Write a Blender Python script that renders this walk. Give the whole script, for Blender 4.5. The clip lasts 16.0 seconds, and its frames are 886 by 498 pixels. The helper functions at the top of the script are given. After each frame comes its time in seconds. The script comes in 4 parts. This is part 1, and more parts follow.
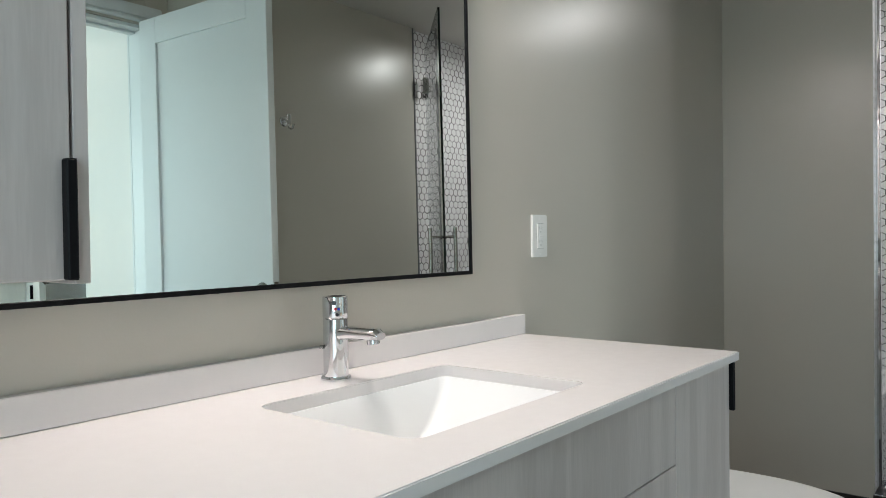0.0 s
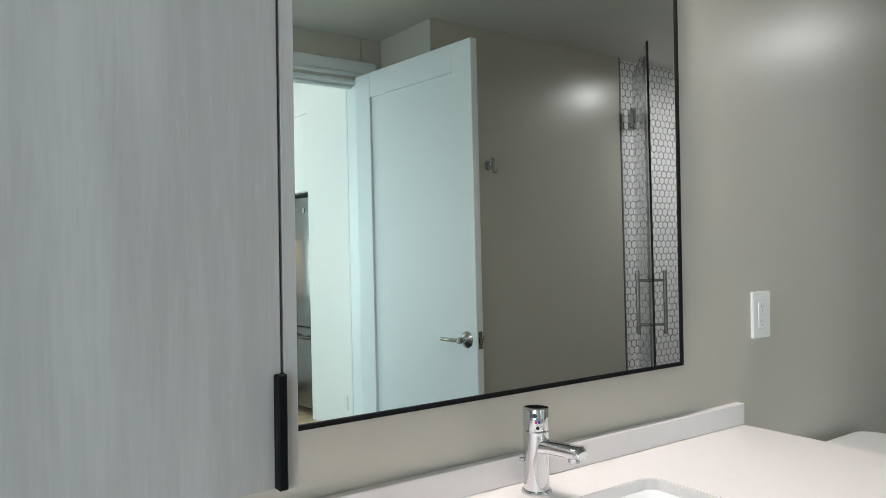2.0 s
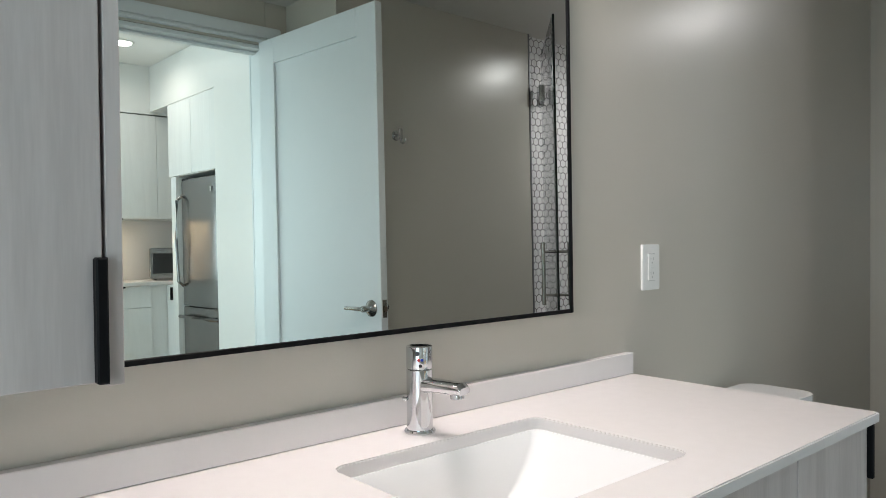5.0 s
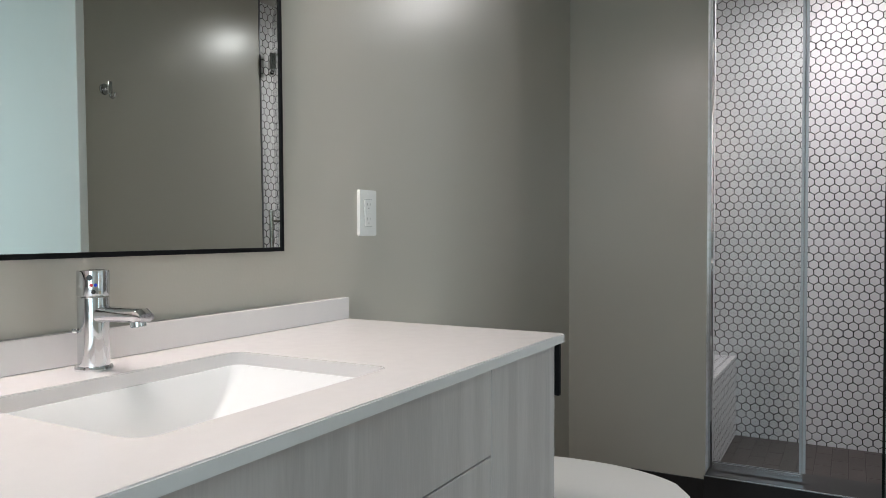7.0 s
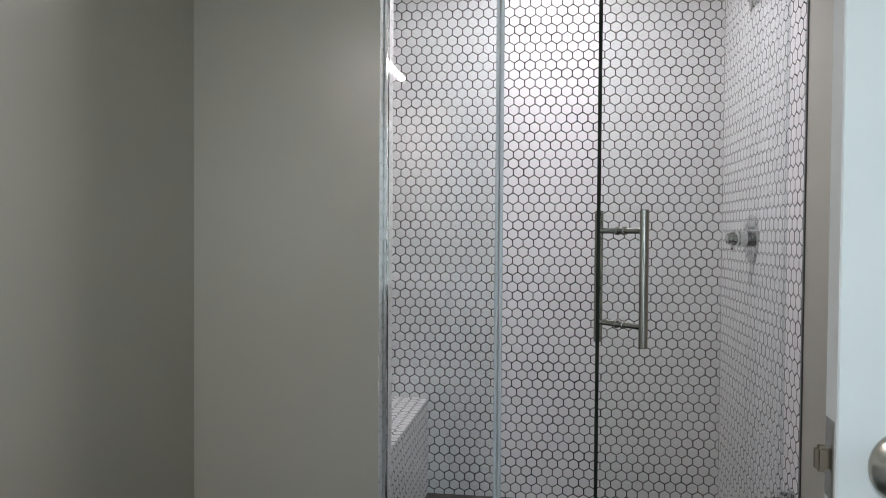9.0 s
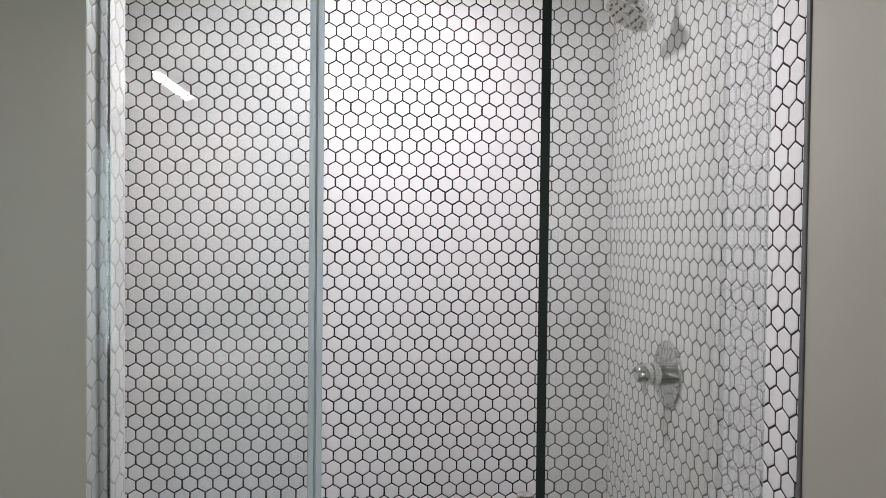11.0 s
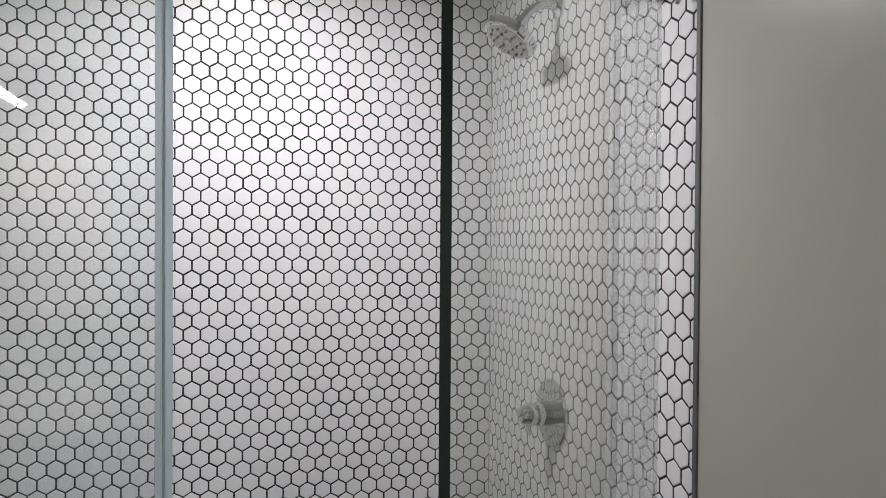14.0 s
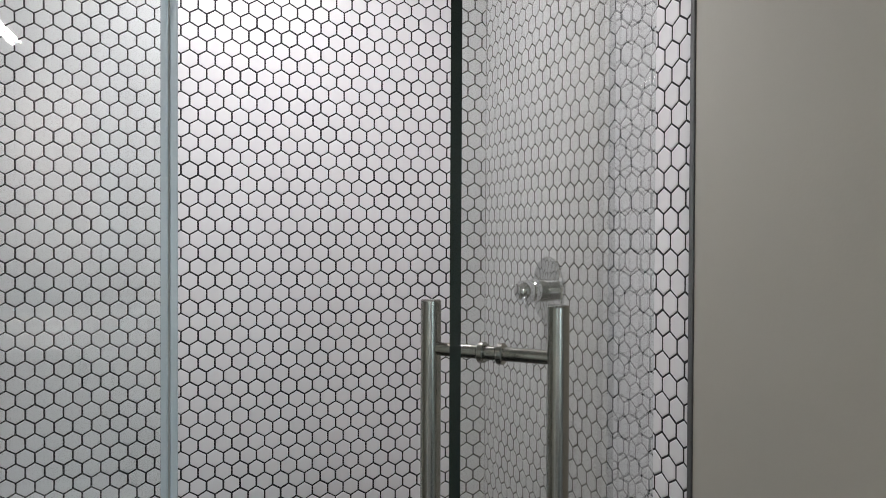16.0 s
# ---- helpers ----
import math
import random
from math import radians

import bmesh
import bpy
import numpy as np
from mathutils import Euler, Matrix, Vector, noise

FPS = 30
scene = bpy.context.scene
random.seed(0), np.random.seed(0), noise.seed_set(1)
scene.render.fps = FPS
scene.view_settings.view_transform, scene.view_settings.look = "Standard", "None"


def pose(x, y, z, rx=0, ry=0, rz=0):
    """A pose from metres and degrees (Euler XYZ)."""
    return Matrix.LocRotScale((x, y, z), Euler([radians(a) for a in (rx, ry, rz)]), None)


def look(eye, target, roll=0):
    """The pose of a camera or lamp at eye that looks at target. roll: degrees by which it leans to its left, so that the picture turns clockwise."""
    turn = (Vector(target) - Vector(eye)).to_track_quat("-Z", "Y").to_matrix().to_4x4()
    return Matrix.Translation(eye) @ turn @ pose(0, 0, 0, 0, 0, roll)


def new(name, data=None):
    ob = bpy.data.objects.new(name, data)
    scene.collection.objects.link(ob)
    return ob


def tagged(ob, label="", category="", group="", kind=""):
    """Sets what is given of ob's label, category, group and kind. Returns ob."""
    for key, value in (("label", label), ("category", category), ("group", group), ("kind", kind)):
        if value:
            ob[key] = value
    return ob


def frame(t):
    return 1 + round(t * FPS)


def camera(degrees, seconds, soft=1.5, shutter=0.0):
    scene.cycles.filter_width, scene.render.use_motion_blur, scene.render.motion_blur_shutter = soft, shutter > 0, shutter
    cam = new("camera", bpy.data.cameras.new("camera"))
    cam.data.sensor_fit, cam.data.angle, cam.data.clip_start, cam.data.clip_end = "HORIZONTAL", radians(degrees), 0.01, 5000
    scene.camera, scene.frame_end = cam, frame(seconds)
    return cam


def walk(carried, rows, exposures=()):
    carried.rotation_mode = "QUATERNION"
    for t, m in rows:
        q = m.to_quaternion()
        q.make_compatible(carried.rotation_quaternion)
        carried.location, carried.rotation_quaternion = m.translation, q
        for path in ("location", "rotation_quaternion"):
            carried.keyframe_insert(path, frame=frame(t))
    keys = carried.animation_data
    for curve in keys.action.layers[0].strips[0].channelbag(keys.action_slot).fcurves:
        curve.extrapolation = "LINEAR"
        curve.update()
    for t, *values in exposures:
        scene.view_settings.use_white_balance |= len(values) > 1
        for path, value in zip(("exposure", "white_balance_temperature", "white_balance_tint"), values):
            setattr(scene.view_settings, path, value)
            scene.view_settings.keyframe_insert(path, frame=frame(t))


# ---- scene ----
# ---- camera and walk ----
cam = camera(62.1, 16.0, soft=0.85)
PATH = [
    (0.0, -1.6149, -1.0493, 1.1031, 89.2193, 0.7477, -51.1451),
    (0.5, -1.6124, -1.0403, 1.1713, 89.4584, 0.7914, -45.9893),
    (1.0, -1.5963, -1.0309, 1.2341, 89.5380, 0.6806, -41.2903),
    (1.5, -1.5920, -1.0296, 1.2780, 89.6005, 0.7518, -37.5510),
    (2.0, -1.5853, -1.0306, 1.2902, 89.6598, 0.7417, -35.3021),
    (2.5, -1.5763, -1.0357, 1.2973, 89.6082, 0.6063, -34.3692),
    (3.0, -1.5598, -1.0403, 1.2980, 89.6001, 0.6325, -34.2404),
    (5.5, -1.4958, -1.0483, 1.1509, 88.8911, 0.3841, -45.3203),
    (6.0, -1.4759, -1.0538, 1.1137, 88.8626, 0.1704, -49.9924),
    (6.5, -1.4582, -1.0571, 1.0786, 88.7716, 0.0829, -55.1429),
    (7.0, -1.4178, -1.0594, 1.0581, 88.7451, 0.0548, -61.0172),
    (7.5, -1.2988, -1.0748, 1.0534, 88.6406, -0.0505, -66.8542),
    (8.0, -1.0257, -1.0847, 1.0913, 88.5935, -0.1050, -72.6972),
    (8.5, -0.7576, -1.0608, 1.1106, 88.5856, -0.2536, -77.7278),
    (8.7, -0.6371, -1.0551, 1.1156, 88.5846, -0.3029, -79.4492),
    (10.8, 0.3912, -0.9809, 1.4098, 88.8950, -0.6762, -94.9458),
    (11.0, 0.4472, -0.9829, 1.4608, 88.6532, -0.6361, -96.2187),
    (11.5, 0.5268, -0.9908, 1.5520, 88.6703, -0.4902, -99.4971),
    (12.0, 0.5551, -0.9949, 1.6154, 88.9879, -0.4264, -102.2653),
    (12.5, 0.5570, -0.9980, 1.6398, 89.3129, -0.4168, -104.0600),
    (13.0, 0.5609, -0.9959, 1.6460, 89.2395, -0.3681, -105.0840),
    (13.5, 0.5749, -0.9970, 1.6183, 88.9597, -0.3947, -105.8845),
    (14.0, 0.5831, -0.9913, 1.5303, 89.2305, -0.3712, -106.3292),
    (14.5, 0.5815, -0.9807, 1.4745, 88.9095, -0.3712, -106.6347),
    (15.0, 0.5818, -0.9792, 1.3690, 89.7742, -0.2828, -106.9059),
    (15.5, 0.5787, -0.9773, 1.2961, 89.5925, -0.3041, -107.0635),
    (16.0, 0.5681, -0.9706, 1.2338, 89.3076, -0.2528, -107.0904),
]
walk(cam, [(t, pose(*p)) for t, *p in PATH], exposures=[(0.0, 0.27, 6500, 10), (1.0, 0.28, 6350, 8), (3.0, 0.31, 6540, 12), (5.5, 0.23, 6540, 13), (6.0, 0.19, 6540, 14.5), (6.5, 0.13, 6560, 14), (7.0, 0.21, 6500, 12), (7.5, 0.31, 6480, 11), (8.0, 0.38, 6440, 11), (8.5, 0.46, 6400, 11.5), (8.7, 0.47, 6400, 11.5), (10.8, 0.55, 6500, 10.5), (11.5, 0.48, 6500, 10.5), (12.5, 0.37, 6460, 10), (15.0, 0.34, 6450, 9.5), (16.0, 0.44, 6450, 9.5)])

# ---- world and lights ----
world = bpy.data.worlds.new("daylight")
scene.world = world
world.use_nodes = True
wn = world.node_tree.nodes
sky = wn.new("ShaderNodeTexSky")
sky.sky_type = "NISHITA"
sky.sun_disc = False
sky.sun_elevation, sky.sun_rotation = radians(40), radians(200)
world.node_tree.links.new(sky.outputs[0], wn["Background"].inputs[0])
wn["Background"].inputs[1].default_value = 0.12


def area_lamp(name, m, w, h, watts, color, shape="RECTANGLE", spread=180):
    d = bpy.data.lights.new(name, "AREA")
    d.shape, d.size, d.size_y, d.energy, d.color = shape, w, h, watts, color
    d.spread = radians(spread)
    ob = new(name, d)
    ob.matrix_world = m
    return ob


CEIL = 2.343
WINDOW_W, SOUTH_W, WEST_W, DOWN_W, BAR_W, KITCHEN_W = 62, 55, 13.4, 7.5, 20.4, 4
area_lamp("window_daylight", look((-4.15, -4.4, 1.45), (0, -4.4, 1.2)), 2.9, 2.1, WINDOW_W, (0.71, 0.93, 1.0))
area_lamp("south_window_daylight", look((-1.6, -6.10, 1.4), (-1.6, 0, 1.4)), 2.0, 2.05, SOUTH_W, (0.70, 0.93, 1.0))
area_lamp("west_window_daylight", look((-2.46, -1.38, 1.355), (0, -1.38, 1.355)), 1.22, 1.39, WEST_W, (0.72, 0.93, 1.0))
area_lamp("shower_downlight_lamp", look((2.09, -1.03, CEIL - 0.012), (2.09, -1.03, 0)), 0.11, 0.11, DOWN_W, (1.0, 0.95, 0.97), "DISK", 170)
area_lamp("vanity_bar_lamp", look((-0.74, -0.097, 2.135), (-0.74, -0.030, 1.55)), 0.56, 0.03, BAR_W, (1.0, 0.915, 0.885), "RECTANGLE", 170)
area_lamp("kitchen_downlight_lamp", look((0.54, -5.02, 2.825), (0.54, -5.02, 0)), 0.13, 0.13, KITCHEN_W, (1.0, 0.93, 0.85), "DISK", 160)
area_lamp("under_cabinet_lamp", look((0.47, -5.85, 1.435), (0.47, -5.85, 0)), 0.5, 0.04, 2.5, (1.0, 0.72, 0.42))


# ---- materials ----
def material(name, color, rough=0.5, metal=0.0, var=0.06, scale=6.0, bump=0.0, bump_scale=150.0, coat=0.0, spec=0.5, stretch=None, fine=0.0):
    """A surface with variation at two scales, relief and random tone per piece."""
    m = bpy.data.materials.new(name)
    m.use_nodes = True
    n, l = m.node_tree.nodes, m.node_tree.links
    b = n["Principled BSDF"]
    b.inputs["Roughness"].default_value = rough
    b.inputs["Metallic"].default_value = metal
    b.inputs["Specular IOR Level"].default_value = spec
    b.inputs["Coat Weight"].default_value = coat
    co = n.new("ShaderNodeTexCoord")
    mp = n.new("ShaderNodeMapping")
    l.new(co.outputs["Object"], mp.inputs[0])
    if stretch:
        mp.inputs["Scale"].default_value = stretch
    t1 = n.new("ShaderNodeTexNoise")
    t1.inputs["Scale"].default_value, t1.inputs["Detail"].default_value = scale, 5
    t2 = n.new("ShaderNodeTexNoise")
    t2.inputs["Scale"].default_value, t2.inputs["Detail"].default_value = scale * 9, 4
    for t in (t1, t2):
        l.new(mp.outputs[0], t.inputs["Vector"])
    mix = n.new("ShaderNodeMix")
    mix.inputs[0].default_value = 0.4
    l.new(t1.outputs[0], mix.inputs[2])
    l.new(t2.outputs[0], mix.inputs[3])
    ramp = n.new("ShaderNodeValToRGB")
    ramp.color_ramp.elements[0].position, ramp.color_ramp.elements[1].position = 0.32, 0.68
    ramp.color_ramp.elements[0].color = (*[c * (1 - var) for c in color], 1)
    ramp.color_ramp.elements[1].color = (*[min(1, c * (1 + var)) for c in color], 1)
    l.new(mix.outputs[0], ramp.inputs[0])
    last = ramp.outputs[0]
    if fine:
        info = n.new("ShaderNodeObjectInfo")
        isl = n.new("ShaderNodeNewGeometry")
        add = n.new("ShaderNodeMath")
        add.operation = "ADD"
        l.new(info.outputs["Random"], add.inputs[0])
        l.new(isl.outputs["Random Per Island"], add.inputs[1])
        mr = n.new("ShaderNodeMapRange")
        mr.inputs[1].default_value, mr.inputs[2].default_value = 0, 2
        mr.inputs[3].default_value, mr.inputs[4].default_value = 1 - fine, 1 + fine
        l.new(add.outputs[0], mr.inputs[0])
        hsv = n.new("ShaderNodeHueSaturation")
        l.new(mr.outputs[0], hsv.inputs["Value"])
        l.new(last, hsv.inputs["Color"])
        last = hsv.outputs[0]
    l.new(last, b.inputs["Base Color"])
    rr = n.new("ShaderNodeMapRange")
    rr.inputs[3].default_value, rr.inputs[4].default_value = max(0, rough * (1 - min(0.18, var * 5))), min(1, rough * (1 + min(0.18, var * 5)))
    l.new(t1.outputs[0], rr.inputs[0])
    l.new(rr.outputs[0], b.inputs["Roughness"])
    if bump:
        t3 = n.new("ShaderNodeTexNoise")
        t3.inputs["Scale"].default_value, t3.inputs["Detail"].default_value = bump_scale, 3
        l.new(mp.outputs[0], t3.inputs["Vector"])
        bp = n.new("ShaderNodeBump")
        bp.inputs["Strength"].default_value, bp.inputs["Distance"].default_value = bump, 0.002
        l.new(t3.outputs[0], bp.inputs["Height"])
        l.new(bp.outputs[0], b.inputs["Normal"])
    return m


def wood_material(name, dark, light, grain=(7.0, 7.0, 0.8), rough=0.45, figure=24.0):
    """Straight-grained laminate: broad bands, cathedral figure that follows them, and fine short pores."""
    m = bpy.data.materials.new(name)
    m.use_nodes = True
    n, l = m.node_tree.nodes, m.node_tree.links
    b = n["Principled BSDF"]
    b.inputs["Roughness"].default_value = rough
    co = n.new("ShaderNodeTexCoord")

    def noise(kxy, kz, detail, distortion):
        mp = n.new("ShaderNodeMapping")
        long_axis = min(range(3), key=lambda a: grain[a])
        mp.inputs["Scale"].default_value = [g * (kz if a == long_axis else kxy) for a, g in enumerate(grain)]
        l.new(co.outputs["Object"], mp.inputs[0])
        t = n.new("ShaderNodeTexNoise")
        t.inputs["Scale"].default_value, t.inputs["Detail"].default_value = 1.0, detail
        t.inputs["Distortion"].default_value = distortion
        l.new(mp.outputs[0], t.inputs["Vector"])
        return t.outputs[0]

    def calc(op, a, k):
        q = n.new("ShaderNodeMath")
        q.operation = op
        l.new(a, q.inputs[0])
        if isinstance(k, float):
            q.inputs[1].default_value = k
        else:
            l.new(k, q.inputs[1])
        return q.outputs[0]

    broad, streak, pore = noise(1, 1, 2, 1.1), noise(6, 4.5, 4, 0.4), noise(40, 26, 2, 0.0)
    rings = n.new("ShaderNodeMath")
    rings.operation = "SINE"
    l.new(calc("MULTIPLY", broad, figure), rings.inputs[0])
    total = calc("ADD", calc("MULTIPLY", broad, 0.42), calc("MULTIPLY", rings.outputs[0], 0.085))
    total = calc("ADD", total, calc("MULTIPLY", streak, 0.22))
    total = calc("ADD", total, calc("MULTIPLY", pore, 0.36))
    ramp = n.new("ShaderNodeValToRGB")
    ramp.color_ramp.elements[0].position, ramp.color_ramp.elements[1].position = 0.36, 0.64
    ramp.color_ramp.elements[0].color, ramp.color_ramp.elements[1].color = (*dark, 1), (*light, 1)
    l.new(total, ramp.inputs[0])
    l.new(ramp.outputs[0], b.inputs["Base Color"])
    bp = n.new("ShaderNodeBump")
    bp.inputs["Strength"].default_value, bp.inputs["Distance"].default_value = 0.10, 0.001
    l.new(pore, bp.inputs["Height"])
    l.new(bp.outputs[0], b.inputs["Normal"])
    return m


def emitter(name, color, strength):
    m = bpy.data.materials.new(name)
    m.use_nodes = True
    b = m.node_tree.nodes["Principled BSDF"]
    b.inputs["Base Color"].default_value = (*color, 1)
    b.inputs["Emission Color"].default_value = (*color, 1)
    b.inputs["Emission Strength"].default_value = strength
    return m


def glass_material(name, color, rough=0.0, clear=1.0):
    m = bpy.data.materials.new(name)
    m.use_nodes = True
    b = m.node_tree.nodes["Principled BSDF"]
    b.inputs["Base Color"].default_value = (*color, 1)
    b.inputs["Roughness"].default_value = rough
    b.inputs["Transmission Weight"].default_value = clear
    b.inputs["IOR"].default_value = 1.45
    return m


def pane_material(name, tint, floor=0.052):
    """Flat clear glass: light goes straight through, and a mirror-like gloss grows towards grazing view."""
    m = bpy.data.materials.new(name)
    m.use_nodes = True
    n, l = m.node_tree.nodes, m.node_tree.links
    n.remove(n["Principled BSDF"])
    clear = n.new("ShaderNodeBsdfTransparent")
    clear.inputs[0].default_value = (*tint, 1)
    gloss = n.new("ShaderNodeBsdfAnisotropic")
    gloss.inputs["Roughness"].default_value = 0.0
    facing = n.new("ShaderNodeLayerWeight")
    power = n.new("ShaderNodeMath")
    power.operation = "POWER"
    power.inputs[1].default_value = 4.5
    l.new(facing.outputs["Facing"], power.inputs[0])
    share = n.new("ShaderNodeMapRange")
    share.inputs[3].default_value, share.inputs[4].default_value = floor, 1.0
    l.new(power.outputs[0], share.inputs[0])
    mix = n.new("ShaderNodeMixShader")
    l.new(share.outputs[0], mix.inputs[0])
    l.new(clear.outputs[0], mix.inputs[1])
    l.new(gloss.outputs[0], mix.inputs[2])
    l.new(mix.outputs[0], n["Material Output"].inputs[0])
    return m


def mirror_material():
    m = bpy.data.materials.new("mirror_silver")
    m.use_nodes = True
    b = m.node_tree.nodes["Principled BSDF"]
    b.inputs["Base Color"].default_value = (0.765, 0.81, 0.775, 1)
    b.inputs["Metallic"].default_value, b.inputs["Roughness"].default_value = 1, 0
    return m


PAINT = material("greige_paint", (0.505, 0.476, 0.415), 0.29, var=0.006, scale=0.8, bump=0.10, bump_scale=150, spec=1.0)
WHITE_PAINT = material("white_paint", (0.80, 0.80, 0.79), 0.42, var=0.012, scale=1.5, bump=0.06, bump_scale=220)
CEIL_PAINT = material("ceiling_paint", (0.62, 0.60, 0.56), 0.6, var=0.015, scale=1.2, bump=0.10, bump_scale=200)
DOOR_PAINT = material("door_enamel", (0.705, 0.75, 0.765), 0.38, var=0.01, scale=2, bump=0.03, bump_scale=90)
QUARTZ = material("white_quartz", (0.74, 0.71, 0.70), 0.24, var=0.012, scale=40, bump=0.0)
CERAMIC = material("glazed_ceramic", (0.82, 0.82, 0.81), 0.08, var=0.006, scale=3)
TILE = material("white_hex_glaze", (0.865, 0.86, 0.87), 0.38, var=0.01, scale=8, bump=0.05, bump_scale=45, fine=0.035)
GROUT = material("dark_grout", (0.024, 0.024, 0.026), 0.9, var=0.2, scale=30, bump=0.2, bump_scale=300)
LAMINATE = wood_material("grey_ash_laminate", (0.480, 0.430, 0.414), (0.570, 0.516, 0.498))
KITCHEN_LAM = wood_material("white_ash_laminate", (0.77, 0.78, 0.78), (0.81, 0.82, 0.82))
BLACK = material("matt_black_metal", (0.005, 0.005, 0.006), 0.5, var=0.1, scale=20, spec=0.12)
# dark grey that puts the shade between cabinet fronts into colour
GAP_SHADE = material("painted_gap_shade", (0.10, 0.10, 0.10), 0.8, var=0.1, scale=20)
CHROME = material("polished_chrome", (0.66, 0.67, 0.68), 0.05, 1.0, var=0.01, scale=5)
NICKEL = material("brushed_nickel", (0.46, 0.445, 0.42), 0.24, 1.0, var=0.04, scale=10, stretch=(1, 1, 12))
BRONZE = material("dull_bronze", (0.22, 0.17, 0.13), 0.4, 1.0, var=0.04, scale=20)
ALU = material("satin_aluminium", (0.74, 0.76, 0.78), 0.22, 1.0, var=0.03, scale=15)
TRIM = material("grey_anodised_trim", (0.20, 0.20, 0.205), 0.35, 0.8, var=0.05, scale=15)
STEEL = material("stainless_steel", (0.30, 0.30, 0.305), 0.24, 1.0, var=0.03, scale=5, stretch=(1, 1, 30))
PLASTIC = material("white_plastic", (0.80, 0.80, 0.78), 0.3, var=0.006, scale=8)
DARKPLASTIC = material("dark_plastic", (0.02, 0.02, 0.022), 0.35, var=0.1, scale=10)
BLACKTILE = material("black_porcelain", (0.022, 0.019, 0.018), 0.30, var=0.3, scale=3, bump=0.06, bump_scale=40, fine=0.1)
SHOWERTILE = material("slate_brown_mosaic", (0.095, 0.079, 0.072), 0.45, var=0.22, scale=9, bump=0.15, bump_scale=60, fine=0.22)
OAK = wood_material("pale_oak_plank", (0.42, 0.30, 0.19), (0.60, 0.45, 0.30), (0.5, 7, 7))
GLASS = pane_material("shower_glass", (0.972, 0.990, 0.985))
GLASS_EDGE = material("glass_edge_green", (0.006, 0.016, 0.014), 0.12, var=0.1, scale=10, coat=0.5)
CLEAR_SEAL = pane_material("clear_hinge_seal", (0.94, 0.955, 0.96), 0.05)
SEAL = glass_material("clear_vinyl_seal", (0.86, 0.95, 1.0), 0.22, 0.45)
MIRROR = mirror_material()
LED = emitter("led_diffuser", (1.0, 0.95, 0.92), 14)
DOWN = emitter("downlight_lens", (1.0, 0.95, 0.9), 25)
KDOWN = emitter("kitchen_downlight_lens", (1.0, 0.96, 0.9), 12)
MORTAR = material("grey_brown_mortar", (0.10, 0.09, 0.085), 0.9, var=0.2, scale=30)
SLOT = material("socket_slot", (0.42, 0.42, 0.41), 0.6)
RED = material("hot_mark", (0.6, 0.02, 0.03), 0.3)
BLUE = material("cold_mark", (0.02, 0.06, 0.5), 0.3)


# ---- mesh helpers ----
def part(name, bm, mat, parent=None, label=""):
    me = bpy.data.meshes.new(name)
    bm.to_mesh(me)
    bm.free()
    for mm in mat if isinstance(mat, (list, tuple)) else [mat]:
        me.materials.append(mm)
    me.set_sharp_from_angle(angle=radians(32))
    ob = new(name, me)
    if parent:
        ob.parent = parent
    if label:
        tagged(ob, label)
    return ob


def thing(name, at, label, category, group="", kind=""):
    ob = new(name)
    ob.empty_display_size = 0.05
    ob.location = at
    return tagged(ob, label, category, group, kind)


def block(x0, x1, y0, y1, z0, z1, bevel=0.0, seg=1, bm=None):
    bm = bm or bmesh.new()
    v = [bm.verts.new((x, y, z)) for x in (x0, x1) for y in (y0, y1) for z in (z0, z1)]
    fs = [bm.faces.new([v[i] for i in q]) for q in ((0, 1, 3, 2), (4, 6, 7, 5), (0, 4, 5, 1), (2, 3, 7, 6), (0, 2, 6, 4), (1, 5, 7, 3))]
    if bevel:
        es = list({e for f in fs for e in f.edges})
        bmesh.ops.bevel(bm, geom=es, offset=bevel, segments=seg, affect="EDGES", clamp_overlap=True)
    return bm


def lathe(profile, m=None, seg=32, bm=None):
    """A solid of revolution about z from (radius, height) pairs."""
    bm = bm or bmesh.new()
    rings = []
    made = []
    for r, z in profile:
        if r < 1e-6:
            ring = [bm.verts.new((0, 0, z))]
        else:
            ring = [bm.verts.new((r * math.cos(a * 2 * math.pi / seg), r * math.sin(a * 2 * math.pi / seg), z)) for a in range(seg)]
        rings.append(ring)
        made += ring
    for a, b in zip(rings, rings[1:]):
        for i in range(seg):
            j = (i + 1) % seg
            if len(a) == 1 and len(b) == 1:
                continue
            if len(a) == 1:
                f = bm.faces.new((a[0], b[j], b[i]))
            elif len(b) == 1:
                f = bm.faces.new((a[i], a[j], b[0]))
            else:
                f = bm.faces.new((a[i], a[j], b[j], b[i]))
            f.smooth = True
    if m is not None:
        bmesh.ops.transform(bm, matrix=m, verts=made)
    bmesh.ops.recalc_face_normals(bm, faces=bm.faces)
    return bm


def rod(a, b, r, seg=20, bm=None, round_ends=0.12):
    a, b = Vector(a), Vector(b)
    d = b - a
    h = d.length
    c = r * round_ends
    m = Matrix.Translation(a) @ d.to_track_quat("Z", "Y").to_matrix().to_4x4()
    return lathe([(0, 0), (r - c, 0), (r, c), (r, h - c), (r - c, h), (0, h)], m, seg, bm)


